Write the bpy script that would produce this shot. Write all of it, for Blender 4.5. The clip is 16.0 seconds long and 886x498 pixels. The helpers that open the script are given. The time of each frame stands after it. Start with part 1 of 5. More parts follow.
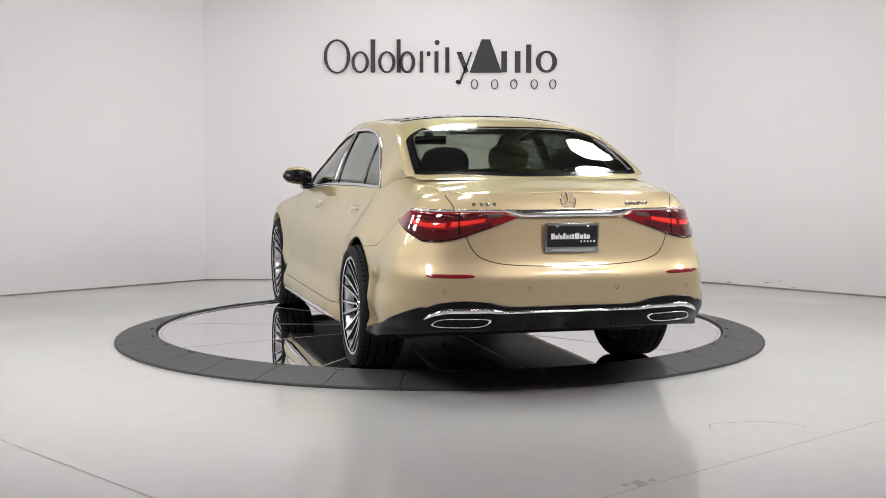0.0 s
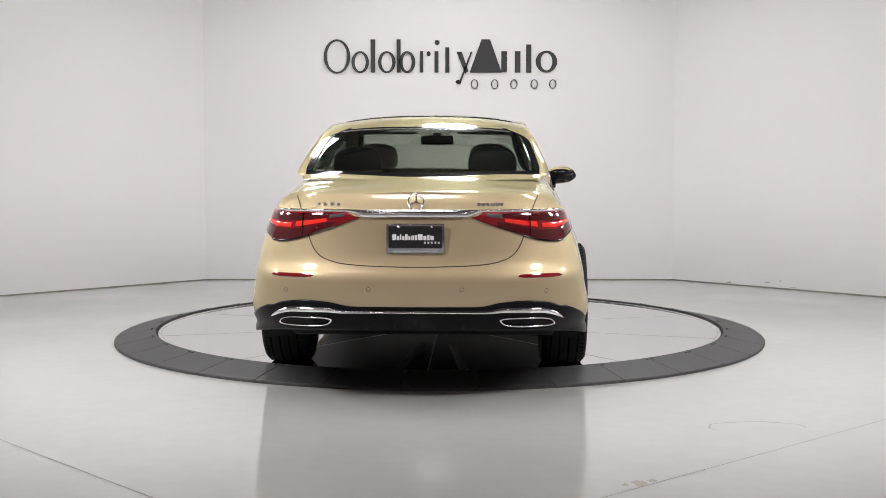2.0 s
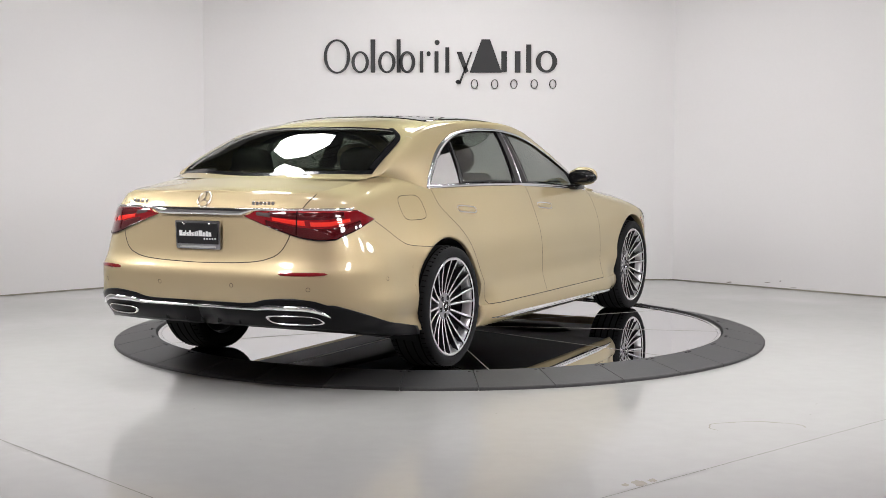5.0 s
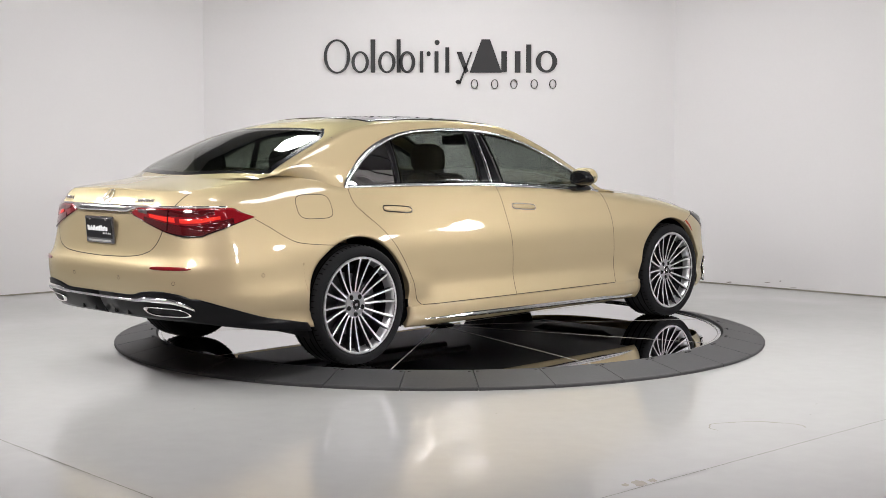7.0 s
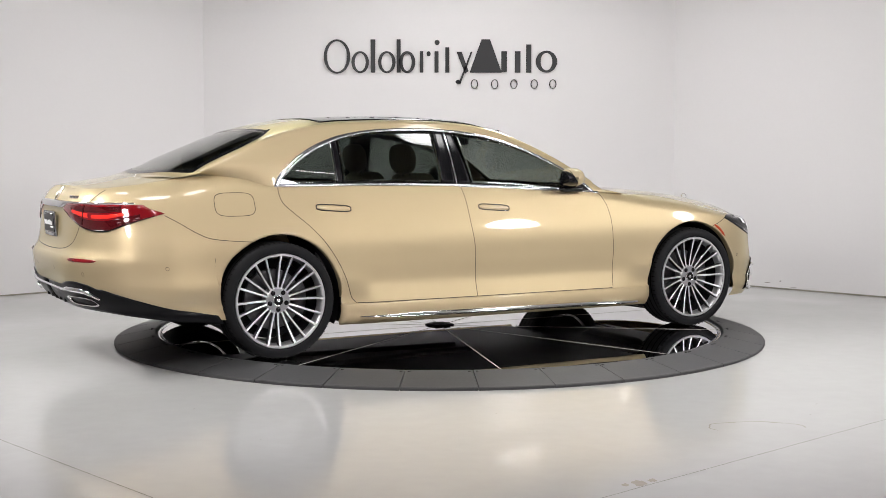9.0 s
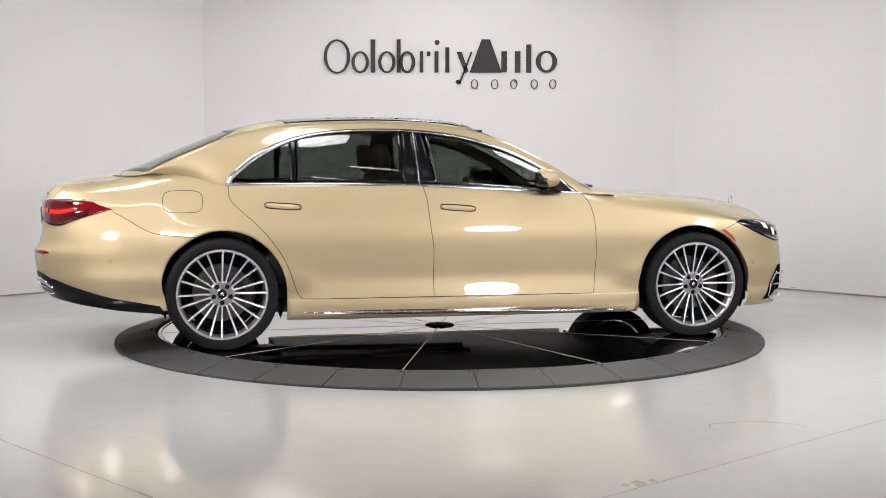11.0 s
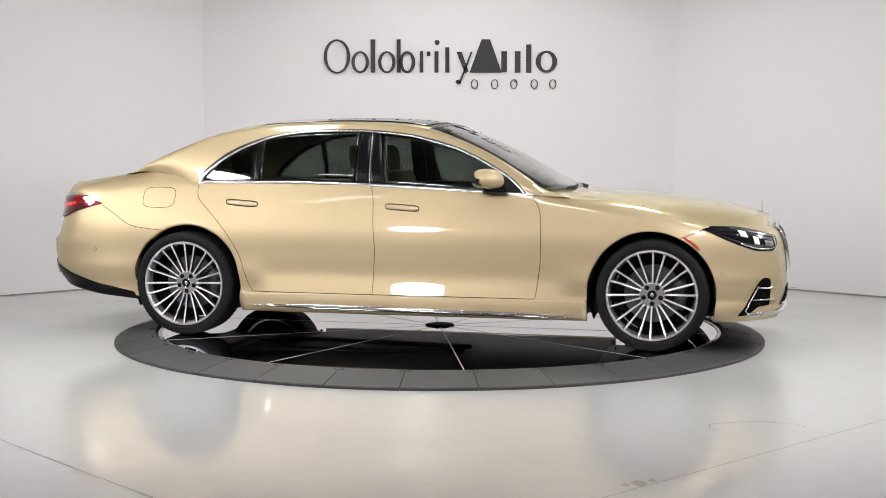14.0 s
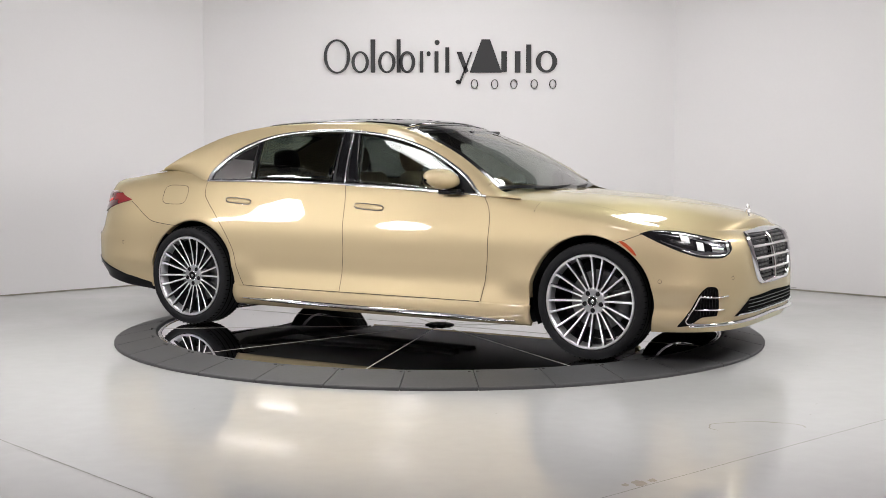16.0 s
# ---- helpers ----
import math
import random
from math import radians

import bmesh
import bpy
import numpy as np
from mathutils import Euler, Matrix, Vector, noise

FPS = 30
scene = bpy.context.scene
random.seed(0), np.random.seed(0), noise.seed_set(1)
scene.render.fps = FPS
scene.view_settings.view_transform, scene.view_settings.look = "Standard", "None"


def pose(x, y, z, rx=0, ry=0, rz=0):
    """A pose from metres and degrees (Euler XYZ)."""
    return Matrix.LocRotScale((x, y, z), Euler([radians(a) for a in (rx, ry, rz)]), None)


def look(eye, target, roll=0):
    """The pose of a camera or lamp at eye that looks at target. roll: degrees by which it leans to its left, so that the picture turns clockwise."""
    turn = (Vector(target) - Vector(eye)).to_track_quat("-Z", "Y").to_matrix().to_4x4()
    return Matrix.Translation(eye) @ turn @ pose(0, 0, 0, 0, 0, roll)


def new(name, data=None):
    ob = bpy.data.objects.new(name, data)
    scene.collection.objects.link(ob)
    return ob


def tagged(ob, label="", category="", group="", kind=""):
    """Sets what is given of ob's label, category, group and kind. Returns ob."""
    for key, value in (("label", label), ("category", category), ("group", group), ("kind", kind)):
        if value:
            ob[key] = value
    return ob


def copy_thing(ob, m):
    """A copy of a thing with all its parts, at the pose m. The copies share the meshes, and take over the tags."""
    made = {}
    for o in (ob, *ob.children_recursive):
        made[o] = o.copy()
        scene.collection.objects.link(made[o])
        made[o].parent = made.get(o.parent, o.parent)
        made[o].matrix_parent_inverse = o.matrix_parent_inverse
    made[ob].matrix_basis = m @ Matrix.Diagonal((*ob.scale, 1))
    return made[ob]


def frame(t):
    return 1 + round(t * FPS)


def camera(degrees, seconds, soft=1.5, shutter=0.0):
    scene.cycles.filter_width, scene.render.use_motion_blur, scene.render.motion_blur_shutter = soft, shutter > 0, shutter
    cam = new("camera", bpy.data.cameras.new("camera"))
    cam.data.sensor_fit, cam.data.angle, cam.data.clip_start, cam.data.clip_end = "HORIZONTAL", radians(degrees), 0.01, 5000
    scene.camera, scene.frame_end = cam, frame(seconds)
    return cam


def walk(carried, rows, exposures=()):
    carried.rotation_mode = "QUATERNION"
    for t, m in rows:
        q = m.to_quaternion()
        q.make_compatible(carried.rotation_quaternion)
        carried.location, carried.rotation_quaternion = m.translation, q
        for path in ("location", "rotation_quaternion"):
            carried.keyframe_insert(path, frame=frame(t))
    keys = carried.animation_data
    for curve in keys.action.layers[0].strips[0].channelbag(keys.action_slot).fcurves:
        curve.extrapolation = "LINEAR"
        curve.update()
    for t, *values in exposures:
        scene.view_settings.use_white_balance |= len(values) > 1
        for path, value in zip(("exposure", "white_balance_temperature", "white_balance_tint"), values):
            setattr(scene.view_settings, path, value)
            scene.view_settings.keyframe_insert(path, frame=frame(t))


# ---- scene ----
import functools

# ---------------- camera and its still path ----------------
cam = camera(38.32, 16.0, soft=0.6)
EYE = Vector((0.0, -9.322, 1.3213))
WAY = Vector((math.sin(radians(0.149)), math.cos(radians(0.149)), -math.tan(radians(4.329))))
STAND = look(EYE, EYE + WAY * 5)
walk(cam, [(0.0, STAND), (16.0, STAND)])

# ---------------- world and lamps ----------------
world = bpy.data.worlds.new("studio_dark")
scene.world = world
world.use_nodes = True
world.node_tree.nodes["Background"].inputs[0].default_value = (0.9, 0.95, 1.0, 1)
world.node_tree.nodes["Background"].inputs[1].default_value = 0.05
scene.view_settings.exposure = 0.08

SOFTBOXES = [  # eye of the lamp, what it is aimed at, radius, glow
    ((-0.32, -2.8, 4.5), (-0.3, -1.2, 0.6), 0.46, 14.0),
    ((-2.5, -1.3, 4.5), (-0.8, -0.6, 0.6), 0.46, 14.0),
    ((2.45, -1.5, 4.5), (0.8, -0.6, 0.6), 0.46, 14.0),
    ((-1.95, -4.0, 2.30), (-0.5, -0.4, 0.5), 0.28, 44.0),
    ((1.95, -4.0, 2.30), (0.5, -0.4, 0.5), 0.28, 44.0),
    ((-3.3, -2.25, 2.20), (-0.3, -0.3, 0.5), 0.27, 36.0),
    ((3.4, -2.2, 2.20), (0.3, -0.3, 0.5), 0.27, 36.0),
    ((-4.0, -1.0, 2.25), (-0.2, -0.1, 0.5), 0.26, 32.0),
    ((4.2, -0.9, 2.25), (0.2, -0.1, 0.5), 0.26, 32.0),
    ((-1.8, 2.1, 4.15), (-0.5, -0.2, 0.4), 0.38, 24.0),
    ((0.15, 2.7, 4.15), (0.1, 0.0, 0.4), 0.38, 24.0),
    ((2.1, 2.1, 4.15), (0.5, -0.2, 0.4), 0.38, 24.0),
]


# ---------------- materials ----------------
def mat(name, color, rough=0.5, metal=0.0, coat=0.0, vary=0.06, fine=90.0, broad=3.0, bump=0.0, rvary=0.0, tint=None, **more):
    m = bpy.data.materials.new(name)
    m.use_nodes = True
    nt = m.node_tree
    b = nt.nodes["Principled BSDF"]
    b.inputs["Roughness"].default_value = rough
    b.inputs["Metallic"].default_value = metal
    b.inputs["Coat Weight"].default_value = coat
    b.inputs["Coat Roughness"].default_value = more.get("coat_rough", 0.03)
    b.inputs["Coat Tint"].default_value = (*more.get("coat_tint", (1, 1, 1)), 1)
    b.inputs["IOR"].default_value = more.get("ior", 1.5)
    if tint:
        b.inputs["Specular Tint"].default_value = (*tint, 1)
    if "glass" in more:
        b.inputs["Transmission Weight"].default_value = more["glass"]
    if "glow" in more:
        b.inputs["Emission Color"].default_value = (*more.get("glow_color", color), 1)
        b.inputs["Emission Strength"].default_value = more["glow"]
    co = nt.nodes.new("ShaderNodeTexCoord")
    n1 = nt.nodes.new("ShaderNodeTexNoise")
    n2 = nt.nodes.new("ShaderNodeTexNoise")
    for n, s in ((n1, fine), (n2, broad)):
        n.inputs["Scale"].default_value = s
        n.inputs["Detail"].default_value = 4
        nt.links.new(co.outputs["Object"], n.inputs["Vector"])
    add = nt.nodes.new("ShaderNodeMath")
    add.operation = "ADD"
    nt.links.new(n1.outputs["Fac"], add.inputs[0])
    nt.links.new(n2.outputs["Fac"], add.inputs[1])
    mix = nt.nodes.new("ShaderNodeMix")
    mix.data_type = "RGBA"
    half = nt.nodes.new("ShaderNodeMath")
    half.operation = "MULTIPLY"
    half.inputs[1].default_value = 0.5
    nt.links.new(add.outputs[0], half.inputs[0])
    nt.links.new(half.outputs[0], mix.inputs["Factor"])
    mix.inputs["A"].default_value = (*[c * (1 - vary * 2) for c in color], 1)
    mix.inputs["B"].default_value = (*[min(1, c * (1 + vary * 2)) for c in color], 1)
    nt.links.new(mix.outputs["Result"], b.inputs["Base Color"])
    if rvary:
        mr = nt.nodes.new("ShaderNodeMapRange")
        mr.inputs["From Min"].default_value, mr.inputs["From Max"].default_value = 0.3, 0.7
        mr.inputs["To Min"].default_value, mr.inputs["To Max"].default_value = max(0, rough - rvary), rough + rvary
        nt.links.new(n2.outputs["Fac"], mr.inputs["Value"])
        nt.links.new(mr.outputs["Result"], b.inputs["Roughness"])
    if bump:
        bp = nt.nodes.new("ShaderNodeBump")
        bp.inputs["Strength"].default_value = bump
        bp.inputs["Distance"].default_value = 0.002
        nt.links.new(n1.outputs["Fac"], bp.inputs["Height"])
        nt.links.new(bp.outputs["Normal"], b.inputs["Normal"])
    return m


M_PAINT = mat("gold_metallic_paint", (0.510, 0.395, 0.276), 0.50, 0.58, 1.0, vary=0.03, fine=900, broad=2, tint=(0.86, 0.97, 0.62), coat_tint=(0.975, 1.0, 0.90), coat_rough=0.015)
M_BLACK = mat("gloss_black_plastic", (0.006, 0.006, 0.007), 0.14, fine=200, ior=1.38)
M_TRIM = mat("satin_black_plastic", (0.010, 0.010, 0.011), 0.5, bump=0.15, fine=600, ior=1.25)
M_GAP = mat("dark_panel_gap", (0.035, 0.024, 0.012), 0.7)
M_CHROME = mat("bright_chrome", (0.86, 0.86, 0.88), 0.08, 1.0, vary=0.02, fine=60)
M_ALU = mat("satin_aluminium_trim", (0.78, 0.78, 0.80), 0.2, 1.0, vary=0.02)
M_RIM = mat("machined_alloy", (0.82, 0.82, 0.84), 0.30, 0.85, vary=0.08, fine=300)
M_HUB = mat("grey_hub_alloy", (0.42, 0.42, 0.44), 0.3, 0.8, vary=0.1)
M_RIMDARK = mat("grey_alloy_barrel", (0.055, 0.055, 0.06), 0.35, 0.8, vary=0.05)
M_TYRE = mat("tyre_rubber", (0.008, 0.008, 0.009), 0.68, fine=400, bump=0.2, vary=0.15, ior=1.28)
M_GLASS = mat("tinted_side_glass", (0.27, 0.30, 0.28), 0.0, glass=1.0, vary=0.0)
M_GLASSF = mat("clear_windscreen_glass", (0.90, 0.94, 0.90), 0.0, glass=1.0, vary=0.0)
M_GLASSR = mat("dark_rear_glass", (0.42, 0.47, 0.40), 0.0, glass=1.0, vary=0.0)
M_LENS = mat("clear_lamp_lens", (0.97, 0.97, 0.98), 0.02, glass=1.0, vary=0.0)
M_ROOFGL = mat("black_panoramic_glass", (0.006, 0.007, 0.008), 0.03, 0, 0.5)
M_RED = mat("red_lamp_lens", (0.20, 0.006, 0.010), 0.07, 0, 1.0, vary=0.12, fine=120)
M_REDLIT = mat("red_light_guide", (0.75, 0.03, 0.02), 0.1, 0, 1.0, glow=0.10, glow_color=(1, 0.05, 0.03))
M_REDDK = mat("deep_red_lens", (0.07, 0.004, 0.006), 0.07, 0, 1.0, vary=0.2, fine=150)
M_ORANGE = mat("amber_reflector", (0.42, 0.065, 0.025), 0.2, 0, 0.6, fine=300)
M_LEATHER = mat("beige_leather", (0.42, 0.33, 0.22), 0.5, bump=0.2, fine=250)
M_LINER = mat("beige_headliner", (0.36, 0.31, 0.25), 0.8, bump=0.2, fine=300)
M_DARKIN = mat("dark_cabin_trim", (0.022, 0.021, 0.022), 0.55, bump=0.15, fine=200)
M_UNDER = mat("dark_underbody", (0.012, 0.012, 0.012), 0.6, bump=0.3, fine=60)
M_TREAD = mat("black_tread_groove", (0.004, 0.004, 0.004), 0.9, ior=1.1)
M_LAMPIN = mat("grey_lamp_interior", (0.10, 0.10, 0.11), 0.22, 0.5, 1.0, vary=0.4, fine=140)
M_REVERSE = mat("grey_reversing_lens", (0.11, 0.08, 0.08), 0.15, 0.3, 1.0, vary=0.2, fine=200)
M_FRAME = mat("dark_chrome_frame", (0.38, 0.38, 0.40), 0.2, 1.0)
M_VALANCE = mat("black_valance_plastic", (0.006, 0.006, 0.007), 0.28, fine=300, ior=1.22)
M_BRAKE = mat("brake_disc_steel", (0.22, 0.22, 0.23), 0.35, 1.0)
M_CALIPER = mat("grey_brake_caliper", (0.20, 0.20, 0.21), 0.4, 0.7)
M_WALL = mat("white_wall_paint", (0.80, 0.785, 0.785), 0.55, vary=0.012, fine=40, broad=1.2, bump=0.03)
# unseen wall's rose colour, added to warm what the bodywork reflects
M_ROSE_BOUNCE = mat("rose_bounce_wall", (0.60, 0.50, 0.49), 0.7)
M_SHELL = mat("grey_hall_paint", (0.42, 0.42, 0.43), 0.8)
M_CEIL = mat("dark_ceiling_paint", (0.10, 0.10, 0.105), 0.8)
M_FLOOR = mat("glossy_epoxy_floor", (0.49, 0.487, 0.478), 0.12, 0, 0.0, vary=0.045, fine=9, broad=0.7, bump=0.03, rvary=0.06)
M_JOINT = mat("dark_floor_joint", (0.13, 0.12, 0.105), 0.8, vary=0.3, fine=40)
# colour of the floor stain, and of the shadow line drawn under the walls
M_STAIN_SHADOW = mat("floor_stain", (0.33, 0.305, 0.255), 0.15)
M_SPILL = mat("brown_spill", (0.38, 0.35, 0.305), 0.13, vary=0.12, fine=50)
M_SCUFF = mat("dark_scuff", (0.30, 0.28, 0.25), 0.8, vary=0.3, fine=80)
M_RING = mat("grey_rubber_ramp", (0.052, 0.052, 0.053), 0.55, vary=0.18, fine=60, broad=2.5, bump=0.25)
M_MIRROR = mat("polished_mirror_plate", (0.80, 0.80, 0.82), 0.015, 1.0, vary=0.01)
M_SEAM = mat("plate_seam", (0.50, 0.48, 0.45), 0.4, 0.6)
M_SIGN = mat("black_sign_acrylic", (0.018, 0.018, 0.02), 0.4)
M_PLATE = mat("black_number_plate", (0.012, 0.012, 0.013), 0.35)
M_PRINT = mat("white_print", (0.8, 0.8, 0.8), 0.5)
M_GREYPR = mat("grey_print", (0.35, 0.35, 0.35), 0.5)
M_TUBE = mat("pinkish_lamp_tube", (0.9, 0.85, 0.85), 0.6, glow=14.0, glow_color=(1.0, 0.84, 0.89))
M_DARKSTEEL = mat("black_steel", (0.03, 0.03, 0.03), 0.5, 0.5)


# ---------------- mesh helpers ----------------
def part(name, bm, material, parent=None, label="", smooth=True, sharp=None):
    me = bpy.data.meshes.new(name)
    bmesh.ops.recalc_face_normals(bm, faces=bm.faces)
    for f in bm.faces:
        f.smooth = smooth
    if sharp:
        for e in bm.edges:
            if len(e.link_faces) == 2 and e.calc_face_angle(0) > radians(sharp):
                e.smooth = False
    bm.to_mesh(me)
    bm.free()
    me.materials.append(material)
    ob = new(name, me)
    if parent:
        ob.parent = parent
    if label:
        tagged(ob, label)
    return ob


def grid(rows, bm=None, closed=False):
    """A quad sheet over rows of points; points that coincide are merged."""
    bm = bm or bmesh.new()
    vs = [[bm.verts.new(p) for p in r] for r in rows]
    n = len(rows[0])
    for i in range(len(rows) - 1):
        for j in range(n if closed else n - 1):
            k = (j + 1) % n
            try:
                bm.faces.new((vs[i][j], vs[i][k], vs[i + 1][k], vs[i + 1][j]))
            except ValueError:
                pass
    bmesh.ops.remove_doubles(bm, verts=bm.verts, dist=1e-5)
    return bm


def thick(bm, d):
    """Gives a sheet a thickness of d towards its back."""
    bmesh.ops.recalc_face_normals(bm, faces=bm.faces)
    bmesh.ops.solidify(bm, geom=bm.faces[:], thickness=d)
    return bm


def box(x0, y0, z0, x1, y1, z1, bevel=0.0, bm=None, seg=2):
    b = bm or bmesh.new()
    m = Matrix.LocRotScale(((x0 + x1) / 2, (y0 + y1) / 2, (z0 + z1) / 2), None, (abs(x1 - x0), abs(y1 - y0), abs(z1 - z0)))
    r = bmesh.ops.create_cube(b, size=1, matrix=m)
    if bevel:
        es = list({e for v in r["verts"] for e in v.link_edges})
        bmesh.ops.bevel(b, geom=es, offset=bevel, segments=seg, affect="EDGES", profile=0.5)
    return b


def revolve(profile, n=48, axis="Y", bm=None):
    """A turned body: profile of (radius, place on the axis)."""
    rows = []
    for r, h in profile:
        ring = []
        for k in range(n):
            a = 2 * math.pi * k / n
            c, s = r * math.cos(a), r * math.sin(a)
            ring.append((c, h, s) if axis == "Y" else (c, s, h))
        rows.append(ring)
    return grid(rows, bm, closed=True)


def tube(points, r, n=8, bm=None, flat=1.0):
    bm = bm or bmesh.new()
    pts = [Vector(p) for p in points]
    rows = []
    for i, p in enumerate(pts):
        d = (pts[min(i + 1, len(pts) - 1)] - pts[max(i - 1, 0)]).normalized()
        u = d.cross(Vector((0, 0, 1)))
        u = u.normalized() if u.length > 1e-4 else Vector((1, 0, 0))
        v = u.cross(d)
        rows.append([p + u * (r * flat * math.cos(2 * math.pi * k / n)) + v * (r * math.sin(2 * math.pi * k / n)) for k in range(n)])
    grid(rows, bm, closed=True)
    return bm


def curve(*pts):
    """A smooth function through (x, y) pairs that does not overshoot."""
    p = sorted(pts)
    xs, ys = np.array([a for a, _ in p], float), np.array([b for _, b in p], float)
    h, d = np.diff(xs), np.diff(ys) / np.diff(xs)
    m = np.zeros(len(xs))
    m[0], m[-1] = d[0], d[-1]
    for i in range(1, len(xs) - 1):
        if d[i - 1] * d[i] > 0:
            w1, w2 = 2 * h[i] + h[i - 1], h[i] + 2 * h[i - 1]
            m[i] = (w1 + w2) / (w1 / d[i - 1] + w2 / d[i])

    def f(x):
        if x <= xs[0]:
            return float(ys[0])
        if x >= xs[-1]:
            return float(ys[-1])
        i = int(np.searchsorted(xs, x)) - 1
        i = max(0, min(i, len(h) - 1))
        t = (x - xs[i]) / h[i]
        return float((1 + 2 * t) * (1 - t) ** 2 * ys[i] + t * (1 - t) ** 2 * h[i] * m[i] + t * t * (3 - 2 * t) * ys[i + 1] + t * t * (t - 1) * h[i] * m[i + 1])
    return f


def lerp(a, b, t):
    return a + (b - a) * t


def lin(a, b, n):
    return [a + (b - a) * i / (n - 1) for i in range(n)]


# ---------------- the studio ----------------
def studio():
    floor = tagged(part("floor", box(-9, -13, -0.12, 9, 7, 0.0), M_FLOOR, smooth=False), "glossy pale grey epoxy studio floor", "floor", kind="structure")
    for p, q in (((-2.95, -2.53), (1.2, -6.99)), ((4.2, -1.29), (-0.9, -5.90))):
        a, b = Vector((*p, 0.0)), Vector((*q, 0.0))
        n = (b - a).cross(Vector((0, 0, 1))).normalized() * 0.0026
        lift = Vector((0, 0, 0.0015))
        rows = []
        for k in range(241):
            t = k / 240
            w1, w2 = (0.55 + 1.1 * abs(noise.noise((t * 90, g, p[0]))) for g in (0.3, 7.7))
            q = a.lerp(b, t) + n * 1.2 * noise.noise((t * 25, 4.1, p[0])) + lift
            rows.append([q - n * w1, q + n * w2])
        bm = grid(rows)
        part("floor_joint", bm, M_JOINT, floor, "thin dark saw-cut joint")
    # a dried water mark, as a thin uneven line
    pts = []
    for k in range(41):
        a = math.pi * 2 * k / 40
        r = 1 + 0.13 * noise.noise((math.cos(a) * 1.7, math.sin(a) * 1.7, 3))
        pts.append((1.53 + 0.235 * r * math.cos(a), -3.27 + 0.135 * r * math.sin(a)))
    bm = bmesh.new()
    rows = []
    for k, (px, py) in enumerate(pts):
        w = 0.0018 + 0.006 * abs(noise.noise((px * 9, py * 9, 0)))
        d = Vector((px - 1.53, py + 3.27, 0)).normalized() * w
        rows.append([Vector((px, py, 0.001)) - d, Vector((px, py, 0.001)) + d])
    part("floor_stain", grid(rows[0:24], bm), M_STAIN_SHADOW, floor, "dried water mark on the epoxy")

    # small brown spill marks beside the joint
    rnd = random.Random(9)
    for cx, cy, size in ((0.80, -4.30, 0.030), (0.86, -4.26, 0.018), (0.74, -4.33, 0.014)):
        bm = bmesh.new()
        bm.faces.new([bm.verts.new((cx + size * (0.7 + 0.6 * rnd.random()) * math.cos(k * 0.449), cy + size * 1.6 * (0.6 + 0.7 * rnd.random()) * math.sin(k * 0.449), 0.0009)) for k in range(14)])
        part("spill_mark", bm, M_SPILL, floor, "faint brown spill mark", smooth=False)

    # dust and chips on the epoxy
    rnd = random.Random(4)
    bm = bmesh.new()
    for k in range(70):
        a, r = rnd.uniform(0, 6.28), rnd.uniform(2.5, 5.2)
        x, y, w = r * math.cos(a), r * math.sin(a) * 0.95, rnd.uniform(0.003, 0.009)
        if abs(y) < 3.6:
            ang = rnd.uniform(0, 3)
            bm.faces.new([bm.verts.new((x + w * c * math.cos(ang) - w * .5 * d * math.sin(ang), y + w * c * math.sin(ang) + w * .5 * d * math.cos(ang), 0.0012)) for c, d in ((-1, -.6), (.3, -1), (1, .2), (0, 1))])
    tagged(part("floor_speck", bm, M_JOINT, floor, "scattered dark chips and dust", smooth=False), kind="stuff")

    H = 3.35
    rnd_s = random.Random(21)
    corners = [(-6.4, 0.184), (-2.425, 3.868), (2.416, 3.850), (6.4, -0.018)]
    for name, a, b in zip(("wall_west", "wall_north", "wall_east"), corners, corners[1:]):
        a, b = Vector((*a, 0)), Vector((*b, 0))
        d = (b - a).normalized()
        n = Vector((-d.y, d.x, 0)) * 0.12
        if n.y < 0 and name == "wall_north":
            n = -n
        up = Vector((0, 0, H))
        bm = bmesh.new()
        vs = [bm.verts.new(p) for p in (a, b, b + n, a + n, a + up, b + up, b + n + up, a + n + up)]
        for f in ((0, 1, 5, 4), (2, 3, 7, 6), (4, 5, 6, 7), (0, 3, 2, 1), (1, 2, 6, 5), (3, 0, 4, 7)):
            bm.faces.new([vs[i] for i in f])
        w_ob = tagged(part(name, bm, M_WALL, smooth=False), "plain white painted studio wall facet", "wall", kind="structure")
        # a thin grey strip stands in for the shadow line at the wall's foot
        bm = grid([[a - n * 0.02 + Vector((0, 0, z)), b - n * 0.02 + Vector((0, 0, z))] for z in (0.0, 0.012)])
        for k in range({"wall_west": 3, "wall_north": 4, "wall_east": 9}[name]):
            t, z, w = rnd_s.uniform(.1, .9), rnd_s.uniform(.02, .09), rnd_s.uniform(.01, .045)
            c = a.lerp(b, t) - n * 0.012 + Vector((0, 0, z))
            hgt = rnd_s.uniform(.003, .008)
            bs = bmesh.new()
            bs.faces.new([bs.verts.new(c + d * w * p + Vector((0, 0, hgt * q))) for p, q in ((-1, -.4), (-.2, -1), (1, .1), (.3, 1))])
            part("scuff", bs, M_SCUFF, w_ob, "dark scuff near the floor", smooth=False)
        part("foot_shadow", thick(bm, 0.002), M_STAIN_SHADOW, w_ob, "thin grey strip drawn as the shadow line at the wall's foot")
